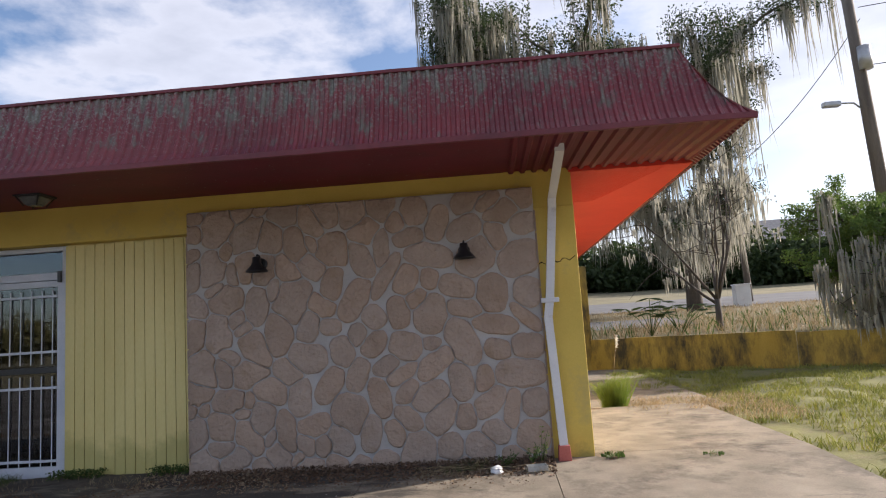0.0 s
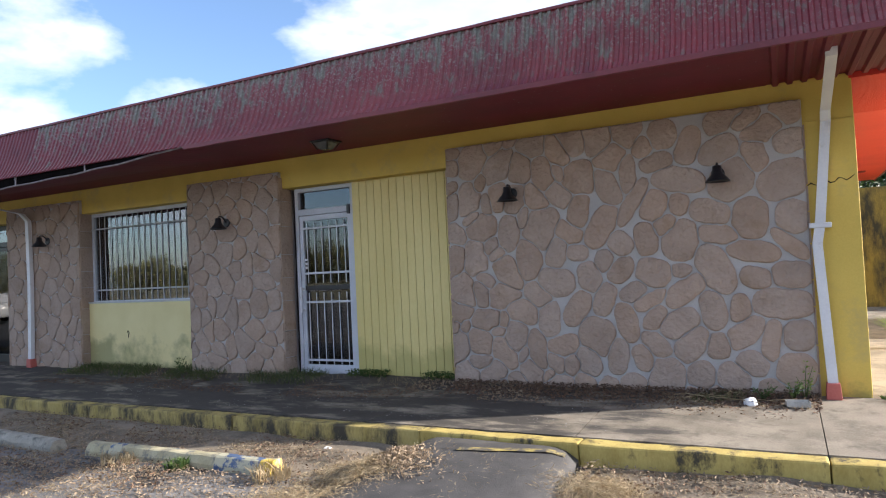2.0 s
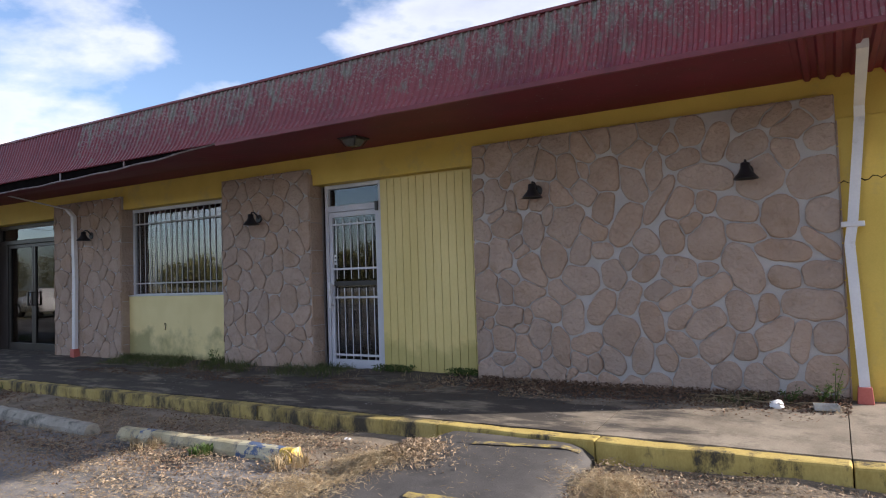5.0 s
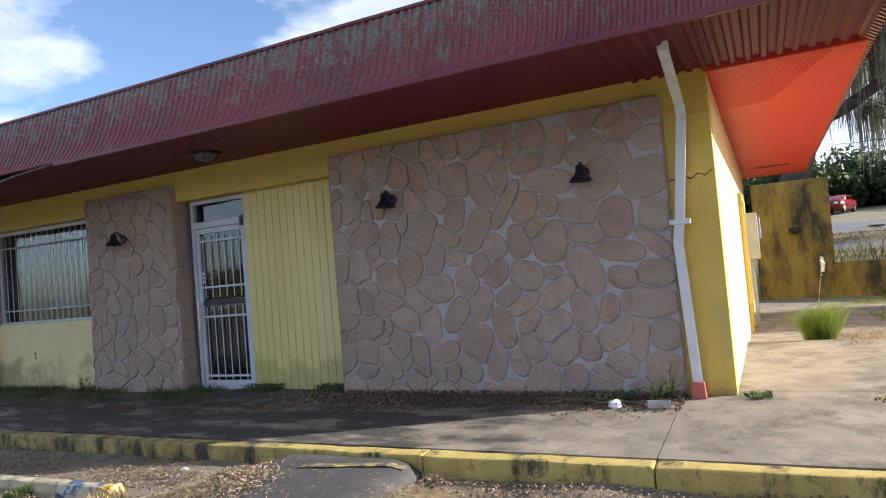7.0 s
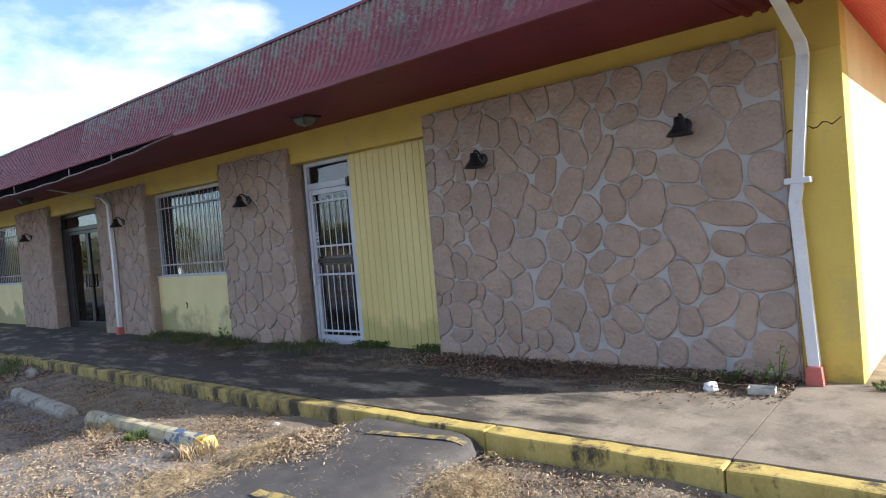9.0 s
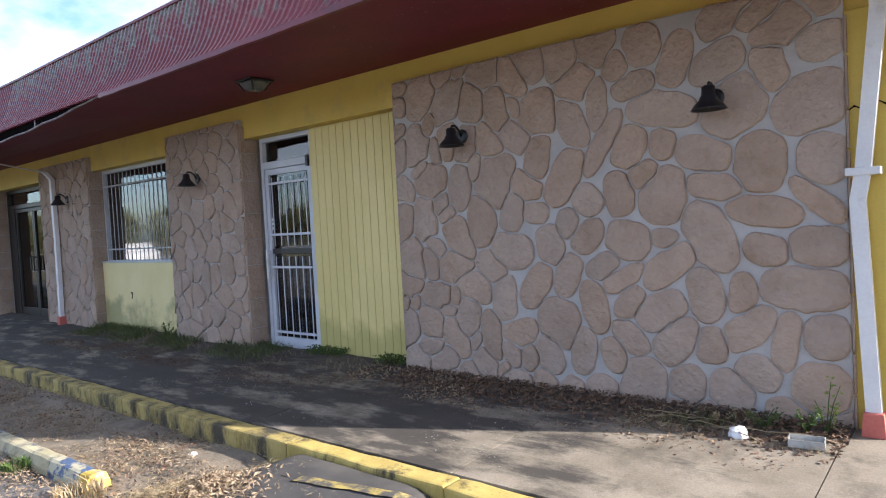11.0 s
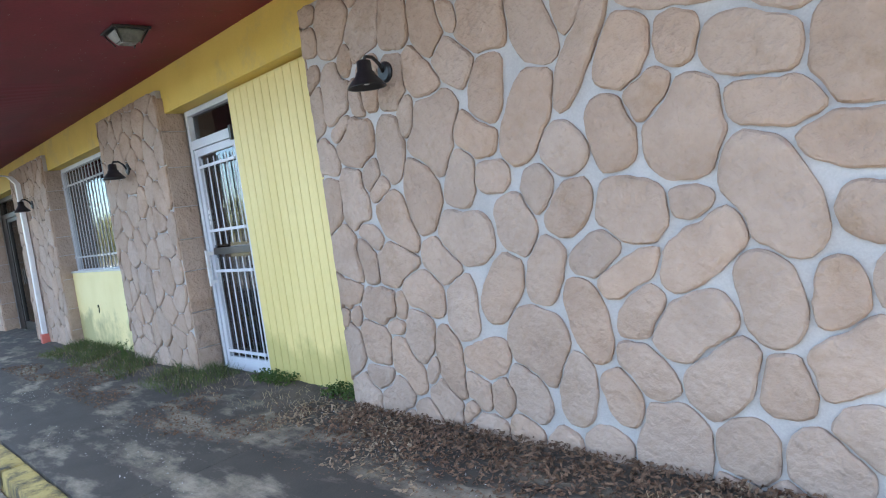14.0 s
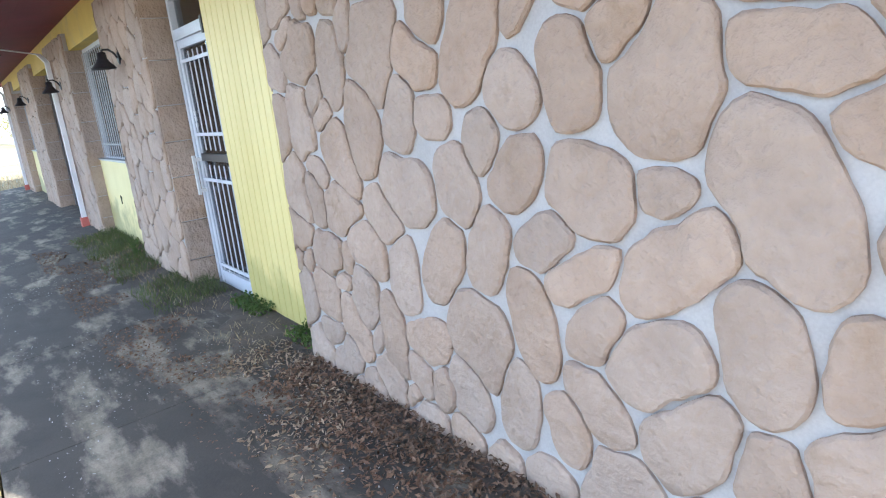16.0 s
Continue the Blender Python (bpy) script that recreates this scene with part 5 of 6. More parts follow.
hook = [(-8.345 + 0.022 * math.cos(a), FACE + 0.126, 0.665 + 0.026 * math.sin(a)) for a in (3.4, 2.4, 1.57, 0.7, 0.0, -0.8)] + [(-8.338, FACE + 0.126, 0.615), (-8.345, FACE + 0.126, 0.59)]
tube("hook", hook, 0.006, M_DARK, wall_front, 6, "small dark iron hook on the low wall")


# ---- poles, fence, cars, house ----
def utility_pole(x, y, h, r, material, label, lean=0.0, lamp=None, cans=0, arm=True):
    z0 = LOT - 0.1 if x < 0 else hill_z(y) - 0.1
    p = thing("utility_pole", label, "utility pole", "", (x, y, z0))
    tube("pole", [(0, 0, 0), (lean * 0.5, 0, h * 0.5), (lean, 0, h)], [r, r * 0.9, r * 0.7], material, p, 10)
    if arm:
        part("cross_arm", box(lean - 1.1, lean + 1.1, -0.06, 0.06, h - 0.9, h - 0.78, bevel=0.01), material, p)
        for k in (-1, -0.5, 0.5, 1):
            tube("insulator", [(lean + k, 0, h - 0.78), (lean + k, 0, h - 0.6)], [0.04, 0.03], M_GALV, p, 8)
    for k in range(cans):
        tube("transformer", [(lean + 0.35 - 0.1 * k, -0.2, h * 0.62 + k * 1.2), (lean + 0.35 - 0.1 * k, -0.2, h * 0.62 + 0.95 + k * 1.2)], 0.27, M_GALV, p, 14)
    if lamp:
        lx, lz = lamp
        tube("lamp_arm", [(lean * 0.8, 0, lz - 0.3), (lx * 0.5, 0, lz), (lx, 0, lz + 0.05)], 0.035, M_GALV, p, 8)
        part("lamp_head", box(lx - 0.42, lx + 0.25, -0.16, 0.16, lz - 0.10, lz + 0.12, bevel=0.06), M_GALV, p)
    return p


utility_pole(-48.5, 12.2, 9.6, 0.19, M_FARPOLE, "pale wooden utility pole with a street lamp", 0.0, (1.5, 9.1), arm=False)
utility_pole(-60.0, 15.6, 9.2, 0.2, M_FARPOLE, "distant wooden utility pole with cross arm", 0.0)
utility_pole(-75.0, 14.0, 9.5, 0.12, M_GALV, "grey metal street lamp pole", 0.0, (-3.0, 9.2), arm=False)
utility_pole(16.2, 27.5, 15.5, 0.27, M_POLE, "dark wooden utility pole with transformer and street lamp", -0.6, (-1.6, 8.3), 1)
utility_pole(13.6, 36.0, 9.8, 0.17, M_POLE, "leaning wooden utility pole with transformer can", -0.3, None, 1)

wires = tagged(new("power_lines"), "thin dark overhead power lines", "power line")
for k, (a, b) in enumerate((((16.1, 27.5, 13.0), (13.3, 36, 8.8)), ((16.1, 27.5, 11.0), (40, 20, 12.5)), ((16.1, 27.5, 13.5), (40, 20, 15)), ((-48.5, 12.2, 8.0), (-90, -60, 9.5)), ((-48.5, 12.2, 7.2), (-90, -60, 8.6)))):
    a, b = Vector(a), Vector(b)
    tube("wire", [a.lerp(b, t / 12) - Vector((0, 0, 4 * (t / 12) * (1 - t / 12) * 0.6)) for t in range(13)], 0.018, M_BLACK, wires, 5)

rail_fence = thing("rail_fence", "pale wooden rail fence along the far street", "fence", "", (0, 0, 0))
for i in range(46):
    x = -150 + i * 2.2
    part("post", box(x - 0.09, x + 0.09, 24.0, 24.18, LOT - 0.1, 1.25), M_FARPOLE, rail_fence)
for z in (0.35, 0.75, 1.12):
    part("rail", box(-150.1, -50.8, 23.93, 23.99, z - 0.07, z + 0.07), M_FARPOLE, rail_fence)


def car(x, y, turn, material, label, suv=True, z0=LOT):
    c = thing("car", label, "car", "", pose(x, y, z0 + 0.002, 0, 0, turn))

    def loft(sections, name, mat):
        bm = bmesh.new()
        rows = [[bm.verts.new((sx, sy, sz)) for sx, sy, sz in sec] for sec in sections]
        for a, b in zip(rows[:-1], rows[1:]):
            for k in range(len(a)):
                bm.faces.new((a[k], a[(k + 1) % len(a)], b[(k + 1) % len(b)], b[k]))
        bm.faces.new(rows[0][::-1])
        bm.faces.new(rows[-1])
        bmesh.ops.recalc_face_normals(bm, faces=bm.faces[:])
        bmesh.ops.bevel(bm, geom=bm.edges[:], offset=0.03, segments=2, affect="EDGES")
        for fc in bm.faces:
            fc.smooth = True
        return part(name, bm, mat, c)

    roof = 1.72 if suv else 1.42
    secs = []
    for px, w, zb, zt in ((-2.3, 0.80, 0.45, 0.85), (-2.15, 0.90, 0.3, 0.98), (-0.9, 0.93, 0.28, 1.03), (1.4, 0.93, 0.28, 1.0), (2.2, 0.88, 0.3, 0.98), (2.32, 0.82, 0.45, 0.85)):
        secs.append([(px, -w, zb), (px, w, zb), (px, w, zt), (px, -w, zt)])
    loft(secs, "body", material)
    a, b = (-1.2, 2.1) if suv else (-0.9, 1.7)
    cabin = [[(a, -0.84, 0.99), (a, 0.84, 0.99), (a + 0.05, 0.82, 1.02), (a + 0.05, -0.82, 1.02)],
             [(a + 0.7, -0.84, 0.99), (a + 0.7, 0.84, 0.99), (a + 0.7, 0.70, roof), (a + 0.7, -0.70, roof)],
             [(b - 0.35, -0.84, 0.99), (b - 0.35, 0.84, 0.99), (b - 0.35, 0.70, roof), (b - 0.35, -0.70, roof)],
             [(b, -0.82, 0.99), (b, 0.82, 0.99), (b - 0.02, 0.8, 1.03), (b - 0.02, -0.8, 1.03)]]
    loft(cabin, "cabin", material)
    for s in (-1, 1):
        for wa, wb in ((a + 0.75, a + 1.55), (a + 1.62, b - 0.42)):
            v = [(wa, s * 0.835, 1.08), (wb, s * 0.835, 1.08), (wb, s * 0.735, roof - 0.12), (wa, s * 0.735, roof - 0.12)]
            v += [(p[0], p[1] + s * 0.012, p[2]) for p in v]
            raw("side_window", v, [(0, 1, 2, 3), (4, 5, 6, 7), (0, 1, 5, 4), (1, 2, 6, 5), (2, 3, 7, 6), (3, 0, 4, 7)], M_CARGLASS, c)
        for wx in (-1.45, 1.4):
            wheel = tube("wheel", [(wx, s * 0.72, 0.34), (wx, s * 0.94, 0.34)], 0.34, M_TYRE, c, 20)
            tube("rim", [(wx, s * 0.93, 0.34), (wx, s * 0.95, 0.34)], 0.2, M_GALV, wheel, 14)
        part("headlight", box(-2.34, -2.24, s * 0.62 - 0.14, s * 0.62 + 0.14, 0.68, 0.84, bevel=0.02), M_LITTER, c)
    return c


car(-46.0, 15.2, 8, M_CARW, "white van parked beyond the building end", True)
car(-62.0, 17.2, 10, M_CARK, "dark car on the far street", False, LOT - 0.03)
car(-9.0, -5.5, 4, M_CARW, "white sport utility car parked in the lot", True)
car(-34.0, -5.0, 12, M_CARW, "white sedan parked at the far side of the lot", False)
car(-3.8, -9.5, -80, M_CARK, "dark sedan parked in the lot", False)
car(6.6, 61.0, 70, M_CARR, "red car parked far up the slope", False, 3.49)

house = thing("house", "pale house with a grey gabled roof behind trees", "house", "", (36, 74, 3.6))
part("house_wall", box(-7, 7, -4, 4, -0.2, 4.2), M_STOP, house)


def gable(w, d, z, h):
    bm = bmesh.new()
    a = [bm.verts.new(p) for p in ((-w, -d, z), (w, -d, z), (w, d, z), (-w, d, z), (-w, 0, z + h), (w, 0, z + h))]
    for idx in ((0, 1, 5, 4), (2, 3, 4, 5), (0, 4, 3), (1, 2, 5), (3, 2, 1, 0)):
        bm.faces.new([a[i] for i in idx])
    return bm


part("roof", gable(8, 5, 4.2, 3.2), M_SHINGLE, house)
for k in (-4, 0, 4):
    part("window", box(k - 0.6, k + 0.6, -4.05, -3.96, 1.4, 2.8), M_DARK, house)


# ---- plants ----
def limb_path(rng, start, direction, length, n=7, wander=0.25, rise=0.15):
    p, d = Vector(start), Vector(direction).normalized()
    pts = [p.copy()]
    for _ in range(n):
        d = (d + Vector((rng.uniform(-wander, wander), rng.uniform(-wander, wander), rng.uniform(-wander, wander) + rise * 0.3))).normalized()
        p = p + d * length / n
        pts.append(p.copy())
    return pts


def moss_strands(name, anchors, lengths, parent, seed, per=20, spread=0.085):
    """Spanish moss: bundles of thin hanging ribbons under each anchor."""
    rng = np.random.default_rng(seed)
    a = np.repeat(np.asarray(anchors, float), per, axis=0)
    ln = np.repeat(np.asarray(lengths, float), per) * rng.uniform(0.12, 1.0, len(a)) ** 1.6
    a = a + rng.normal(0, spread, a.shape) * (1, 1, 0.9)
    return blades(name, a, -ln, 0.10, 0.04, M_MOSS, parent, seed)


def mossy_tree(x, y, z, trunk_h, r, limbs, reach, leaf_m, leaf_n, leaf_size, moss_n, moss_len, seed, label, squash=0.6, lean=(0, 0), name="oak_tree", climb=(0.15, 0.9)):
    t = thing(name, label, "tree", "", (x, y, z))
    rng = random.Random(seed)
    nr = np.random.default_rng(seed)
    top = Vector((lean[0], lean[1], trunk_h))
    tube("trunk", [(0, 0, -0.3), (lean[0] * 0.3, lean[1] * 0.3, trunk_h * 0.4), top], [r * 1.35, r, r * 0.8], M_BARK, t, 12)
    clumps, hang = [], []
    for i in range(limbs):
        a = 2 * math.pi * i / limbs + rng.uniform(-0.3, 0.3)
        up = rng.uniform(*climb)
        path = limb_path(rng, top - Vector((0, 0, rng.uniform(0, trunk_h * 0.25))), (math.cos(a), math.sin(a), up), reach * rng.uniform(0.7, 1.1))
        tube("limb", path, [r * 0.5 * (1 - k / 8.5) for k in range(8)], M_BARK, t, 8)
        for k in (3, 4, 5, 6, 7):
            sub = limb_path(rng, path[k], (rng.uniform(-1, 1), rng.uniform(-1, 1), rng.uniform(-0.1, 0.8)), reach * 0.38, 5, 0.35)
            tube("branch", sub, [r * 0.16 * (1 - q / 6.5) for q in range(6)], M_BARK, t, 5)
            clumps += [sub[-1], sub[3], path[k]]
            hang += [sub[2], sub[3], sub[4], sub[5], path[k]]
    c = np.array([tuple(p) for p in clumps])
    idx = nr.integers(0, len(c), leaf_n)
    pts = c[idx] + np.clip(nr.normal(0, 1, (leaf_n, 3)), -1.5, 1.5) * reach * 0.062 * (1, 1, squash)
    flakes("crown", pts, nr.uniform(0.6, 1.3, leaf_n) * leaf_size, leaf_m, t, seed)
    if moss_n:
        h = np.array([tuple(p) for p in hang])
        idx = nr.integers(0, len(h), moss_n)
        a = h[idx] + nr.normal(0, reach * 0.05, (moss_n, 3)) * (1, 1, 0.4)
        ln = nr.uniform(0.3, 1.0, moss_n) ** 1.5 * moss_len
        ln = np.minimum(ln, np.maximum(0.2, a[:, 2] + 0.0 - 0.4))
        moss_strands("spanish_moss", a, ln, t, seed + 5)
    return t


mossy_tree(2.1, 28.0, 1.25, 5.8, 0.5, 9, 8.6, M_OAKLEAF, 150000, 0.065, 1300, 3.8, 11, "large live oak hung with grey spanish moss", lean=(1.5, 0))
mossy_tree(9.3, 31.0, 1.45, 4.0, 0.3, 6, 4.2, M_OAKLEAF, 7000, 0.08, 330, 3.4, 12, "live oak with long spanish moss curtains")
mossy_tree(10.0, 17.4, 0.0, 2.6, 0.20, 12, 2.1, M_BUSHLEAF, 50000, 0.045, 30, 2.0, 13, "bright green small tree with hanging moss", 0.8)
mossy_tree(7.1, 21.2, 0.7, 1.2, 0.10, 9, 4.6, M_BARK, 10, 0.05, 70, 0.8, 14, "bare leafless shrub tree behind the low wall", 0.8, name="bare_tree", climb=(1.2, 3.2))


mossy_tree(9.2, 16.1, 0.0, 0.6, 0.08, 8, 2.0, M_BUSHLEAF, 900, 0.04, 150, 1.5, 15, "bare shrub draped with pale spanish moss", 0.8, name="shrub", climb=(0.9, 2.4))
utility_box = thing("utility_box", "small white utility cabinet beside the back street", "utility cabinet", "", (11.9, 32.4, hill_z(32.4)))
part("cabinet", box(-0.35, 0.35, -0.25, 0.25, -0.05, 1.0, bevel=0.03), M_WHITE, utility_box)
part("lid", box(-0.38, 0.38, -0.28, 0.28, 1.001, 1.06, bevel=0.015), M_WHITE, utility_box)


def tree_belt(name, x0, x1, y0, y1, h, n, leaves, size, material, seed, label, base=0.0):
    """A distant belt of trees as one mass with an uneven top."""
    nr = np.random.default_rng(seed)
    cx, cy = nr.uniform(x0, x1, n), nr.uniform(y0, y1, n)
    ch = h * nr.uniform(0.55, 1.0, n)
    idx = nr.integers(0, n, leaves)
    d = nr.normal(0, 1, (leaves, 3))
    d /= np.linalg.norm(d, axis=1, keepdims=True)
    rad = nr.uniform(0.55, 1.0, leaves)[:, None]
    pts = np.stack([cx[idx], cy[idx], ch[idx] * 0.55], 1) + d * rad * np.stack([ch[idx] * 0.5, ch[idx] * 0.5, ch[idx] * 0.5], 1)
    pts[:, 2] = np.maximum(pts[:, 2], LOT) + base
    ob = flakes(name, pts, nr.uniform(0.6, 1.4, leaves) * size, material, None, seed)
    return tagged(ob, label, "trees", "", "stuff")


tree_belt("far_trees", -45, 28, 66, 78, 6.8, 150, 110000, 0.36, M_OAKLEAF, 31, "dark belt of trees beyond the back street", 3.4)
tree_belt("far_trees", 20, 95, 60, 67, 5.6, 90, 60000, 0.34, M_OAKLEAF, 35, "dark hedge of trees in front of the house", 3.0)
tree_belt("far_trees", -190, -62, 30, 48, 9.0, 70, 130000, 0.19, M_FARLEAF, 32, "olive-green belt of trees beyond the far street")
tree_belt("far_trees", -110, 70, -75, -60, 6.8, 90, 50000, 0.33, M_FARLEAF, 33, "green belt of trees along the far edge of the lot")
tree_belt("far_trees", -150, -85, -40, 20, 6.5, 40, 60000, 0.20, M_FARLEAF, 34, "olive trees past the cross street")


def scatter(n, x0, x1, y0, y1, z, seed, edge=0.0):
    nr = np.random.default_rng(seed)
    x, y = nr.uniform(x0, x1, n), nr.uniform(y0, y1, n)
    if edge:
        keep = np.array([noise.noise(Vector((a * 1.3, b * 1.3, seed))) for a, b in zip(x, y)]) > -edge + 0.1
        x, y = x[keep], y[keep]
    zz = np.array([z(a, b) for a, b in zip(x, y)]) if callable(z) else np.full(len(x), z)
    return np.stack([x, y, zz], 1)


def stuff(ob, label, category):
    return tagged(ob, label, category, "", "stuff")


pts = scatter(52000, 2.9, 12.5, 5.3, 17.8, lawn_z, 41, 0.2)
stuff(blades("lawn_grass", pts, np.random.default_rng(1).uniform(0.03, 0.12, len(pts)), 1.0, 0.012, M_LAWNGRASS, None, 42), "short green lawn grass with thin patches", "grass")
pts = scatter(2300, 2.0, 4.2, 8.9, 11.5, 0.05, 43, 0.0)
stuff(blades("dry_grass", pts, np.random.default_rng(2).uniform(0.03, 0.12, len(pts)), 1.1, 0.008, M_STRAW, None, 44), "dry straw-coloured grass at the slab edge", "grass")
pts = scatter(24000, 2.5, 22.0, 19.5, 33.0, lambda x, y: hill_z(y), 45, 0.3)
pts = pts[(pts[:, 0] > 7.2) | (pts[:, 1] < 23.3) | (pts[:, 1] > 27.3)]
pts[:, 1] = np.maximum(pts[:, 1], 19.6 - 0.48 * (pts[:, 0] - 2.86))
stuff(blades("tall_dry_grass", pts, np.random.default_rng(3).uniform(0.12, 0.6, len(pts)) * np.where(pts[:, 1] > 22.5, 0.4, 1.0), 0.7, 0.014, M_STRAW, None, 46), "tall dry grass and brush behind the low wall", "grass")
pts = scatter(3800, 2.5, 18.0, 19.5, 28.0, lambda x, y: hill_z(y), 47, 0.1)
pts = pts[(pts[:, 0] > 7.2) | (pts[:, 1] < 23.3)]
pts[:, 1] = np.maximum(pts[:, 1], 19.6 - 0.48 * (pts[:, 0] - 2.86))
stuff(blades("green_brush", pts, np.random.default_rng(4).uniform(0.15, 0.55, len(pts)) * np.where(pts[:, 1] > 22.5, 0.5, 1.0), 0.8, 0.03, M_WEED, None, 48), "green brush behind the low wall", "brush")


def tuft(name, x, y, z, n, h, r, material, lean, width, seed, label, category="grass tuft"):
    nr = np.random.default_rng(seed)
    a, d = nr.uniform(0, 6.283, n), nr.uniform(0, 1, n) ** 0.5 * r
    pts = np.stack([d * np.cos(a), d * np.sin(a), np.zeros(n)], 1)
    ob = blades(name, pts, nr.uniform(0.45, 1.0, n) * h, lean, width, material, None, seed, droop=0.3)
    ob.location = (x, y, z - 0.01)
    return tagged(ob, label, category)


def leafy_weed(x, y, z, h, n, spread, seed, label, material=None):
    """Thin stems with small leaves."""
    w = thing("weed", label, "weed", "", (x, y, z - 0.005))
    rng = random.Random(seed)
    leaves = []
    for k in range(n):
        a = rng.uniform(0, 6.28)
        top = Vector((math.cos(a) * spread * rng.uniform(0.3, 1), math.sin(a) * spread * rng.uniform(0.3, 1), h * rng.uniform(0.55, 1.0)))
        tube("stem", [(0, 0, 0), top * 0.5 + Vector((0, 0, h * 0.12)), top], [0.0035, 0.003, 0.002], M_WEED, w, 5)
        for q in range(14):
            t = rng.uniform(0.25, 1.05)
            leaves.append(tuple(top * t + Vector((rng.uniform(-0.02, 0.02), rng.uniform(-0.02, 0.02), rng.uniform(-0.01, 0.02)))))
    tagged(flakes("leaf", leaves, np.full(len(leaves), 0.017), material or M_WEED, w, seed, 0.2, 1.9), kind="stuff")
    return w


big = tuft("grass_clump", 1.95, 10.5, 0.05, 900, 0.72, 0.16, M_BRIGHTGRASS, 0.8, 0.006, 51, "tall bright green grass clump beside the slab", "grass clump")
plume = thing("grass_plume", "pale seed plume on a thin stalk in the clump", "grass plume", "", (1.95, 10.45, 0.05))
tube("stalk", [(0, 0, 0), (0.03, 0, 0.6), (0.10, 0, 1.05)], [0.005, 0.004, 0.003], M_STRAW, plume, 5)
nr_ = np.random.default_rng(5)
flakes("plume", np.stack([0.105 + nr_.normal(0, 0.012, 160), nr_.normal(0, 0.012, 160), 1.0 + nr_.normal(0, 0.05, 160)], 1), np.full(160, 0.012), M_LITTER, plume, 6, long=2.5)
tuft("dry_grass_clump", 2.7, 10.1, 0.05, 380, 0.22, 0.6, M_STRAW, 0.8, 0.012, 52, "low dry grass clump at the slab edge", "grass clump")
tuft("weed", 1.28, 6.72, slab_z(6.7), 70, 0.08, 0.10, M_WEED, 0.7, 0.016, 53, "small green weed at the wall corner", "weed")
tuft("weed", 2.15, 6.62, slab_z(6.6), 50, 0.06, 0.09, M_WEED, 0.8, 0.012, 54, "tiny green weed in a slab crack", "weed")
leafy_weed(0.60, 6.55, slab_z(6.55), 0.34, 4, 0.09, 55, "thin yellowish weed beside the downspout", M_BRIGHTGRASS)
leafy_weed(0.50, 6.52, slab_z(6.52), 0.20, 5, 0.12, 56, "green weed growing at the panel foot")
leafy_weed(0.28, 6.50, slab_z(6.5), 0.13, 5, 0.10, 57, "small weed at the panel foot")
leafy_weed(0.02, 6.55, slab_z(6.55), 0.08, 4, 0.10, 67, "low weed among the fallen leaves", M_STRAW)
leafy_weed(-7.02, 6.64, slab_z(6.64), 0.24, 7, 0.12, 61, "dark green weed at the pillar foot")
flakes("peeling_paint", FLECKS, np.random.default_rng(8).uniform(0.003, 0.012, len(FLECKS)), M_TRIM, soffit, 78, 0.97, 2.6, "pale flecks of peeling paint")
tuft("weed", -3.95, 3.90, LOT, 90, 0.15, 0.09, M_WEED, 0.6, 0.014, 58, "bright green weed against the wheel stop", "weed")
tuft("weed", -3.0, 3.95, LOT, 140, 0.20, 0.14, M_STRAW, 0.7, 0.010, 59, "dry straw tuft at the wheel stop end", "weed")
tuft("weed", -4.6, 3.86, LOT, 120, 0.16, 0.14, M_STRAW, 0.7, 0.010, 60, "dry straw tuft against the wheel stop", "weed")
for i, (x, y, h, m) in enumerate(((-9.6, 4.85, 0.22, M_WEED), (-10.4, 4.7, 0.30, M_WEED), (-11.2, 4.9, 0.25, M_WEED), (-12.6, 4.7, 0.18, M_STRAW), (-14.5, 4.8, 0.2, M_WEED), (-16.5, 4.6, 0.25, M_STRAW), (-18.5, 4.4, 0.3, M_WEED), (-20.2, 4.2, 0.35, M_STRAW))):
    tuft("weed", x, y, LOT, 260, h, 0.45, m, 0.6, 0.012, 70 + i, "scrubby weeds growing along the kerb", "weed")

# leaf litter and straw
nr_ = np.random.default_rng(7)


def on_walk(x, y):
    return slab_z(y) + 0.004 + 0.022 * min(max((y - 6.35) / 0.4, 0), 1)


pts = scatter(9000, -2.75, 0.72, 6.12, 6.70, on_walk, 81)
pts = pts[nr_.uniform(0, 1, len(pts)) < np.clip((pts[:, 1] - 6.16) * 2.6, 0.05, 1)]
pts[:, 2] += nr_.uniform(0, 0.035, len(pts)) * np.clip((pts[:, 1] - 6.3) * 3, 0, 1)
stuff(flakes("leaf_litter", pts, nr_.uniform(0.009, 0.026, len(pts)), M_LEAF_LITTER, None, 82, 0.55), "brown fallen leaves drifted against the stone panel", "leaf litter")
pts = scatter(1100, -3.6, 0.6, 5.9, 6.55, on_walk, 83, 0.0)
stuff(flakes("leaf_scraps", pts, nr_.uniform(0.006, 0.016, len(pts)), M_LEAF_LITTER, None, 84, 0.8), "scraps of dry leaf on the walkway", "leaf litter")
pts = scatter(9000, -9.2, -2.85, 5.8, 6.80, on_walk, 85, 0.1)
stuff(flakes("leaf_litter", pts, nr_.uniform(0.007, 0.02, len(pts)), M_LEAF_LITTER, None, 86, 0.6), "dark leaf litter along the wall foot", "leaf litter")
pts = scatter(9500, -9.3, -4.6, 6.25, 6.84, on_walk, 87, 0.32)
pts = pts[nr_.uniform(0, 1, len(pts)) < 0.25 + 1.3 * (pts[:, 1] - 6.25)]
stuff(blades("wall_foot_grass", pts, nr_.uniform(0.02, 0.10, len(pts)), 1.2, 0.005, M_FOOTGRASS, None, 88), "low green weeds along the wall foot", "weeds")
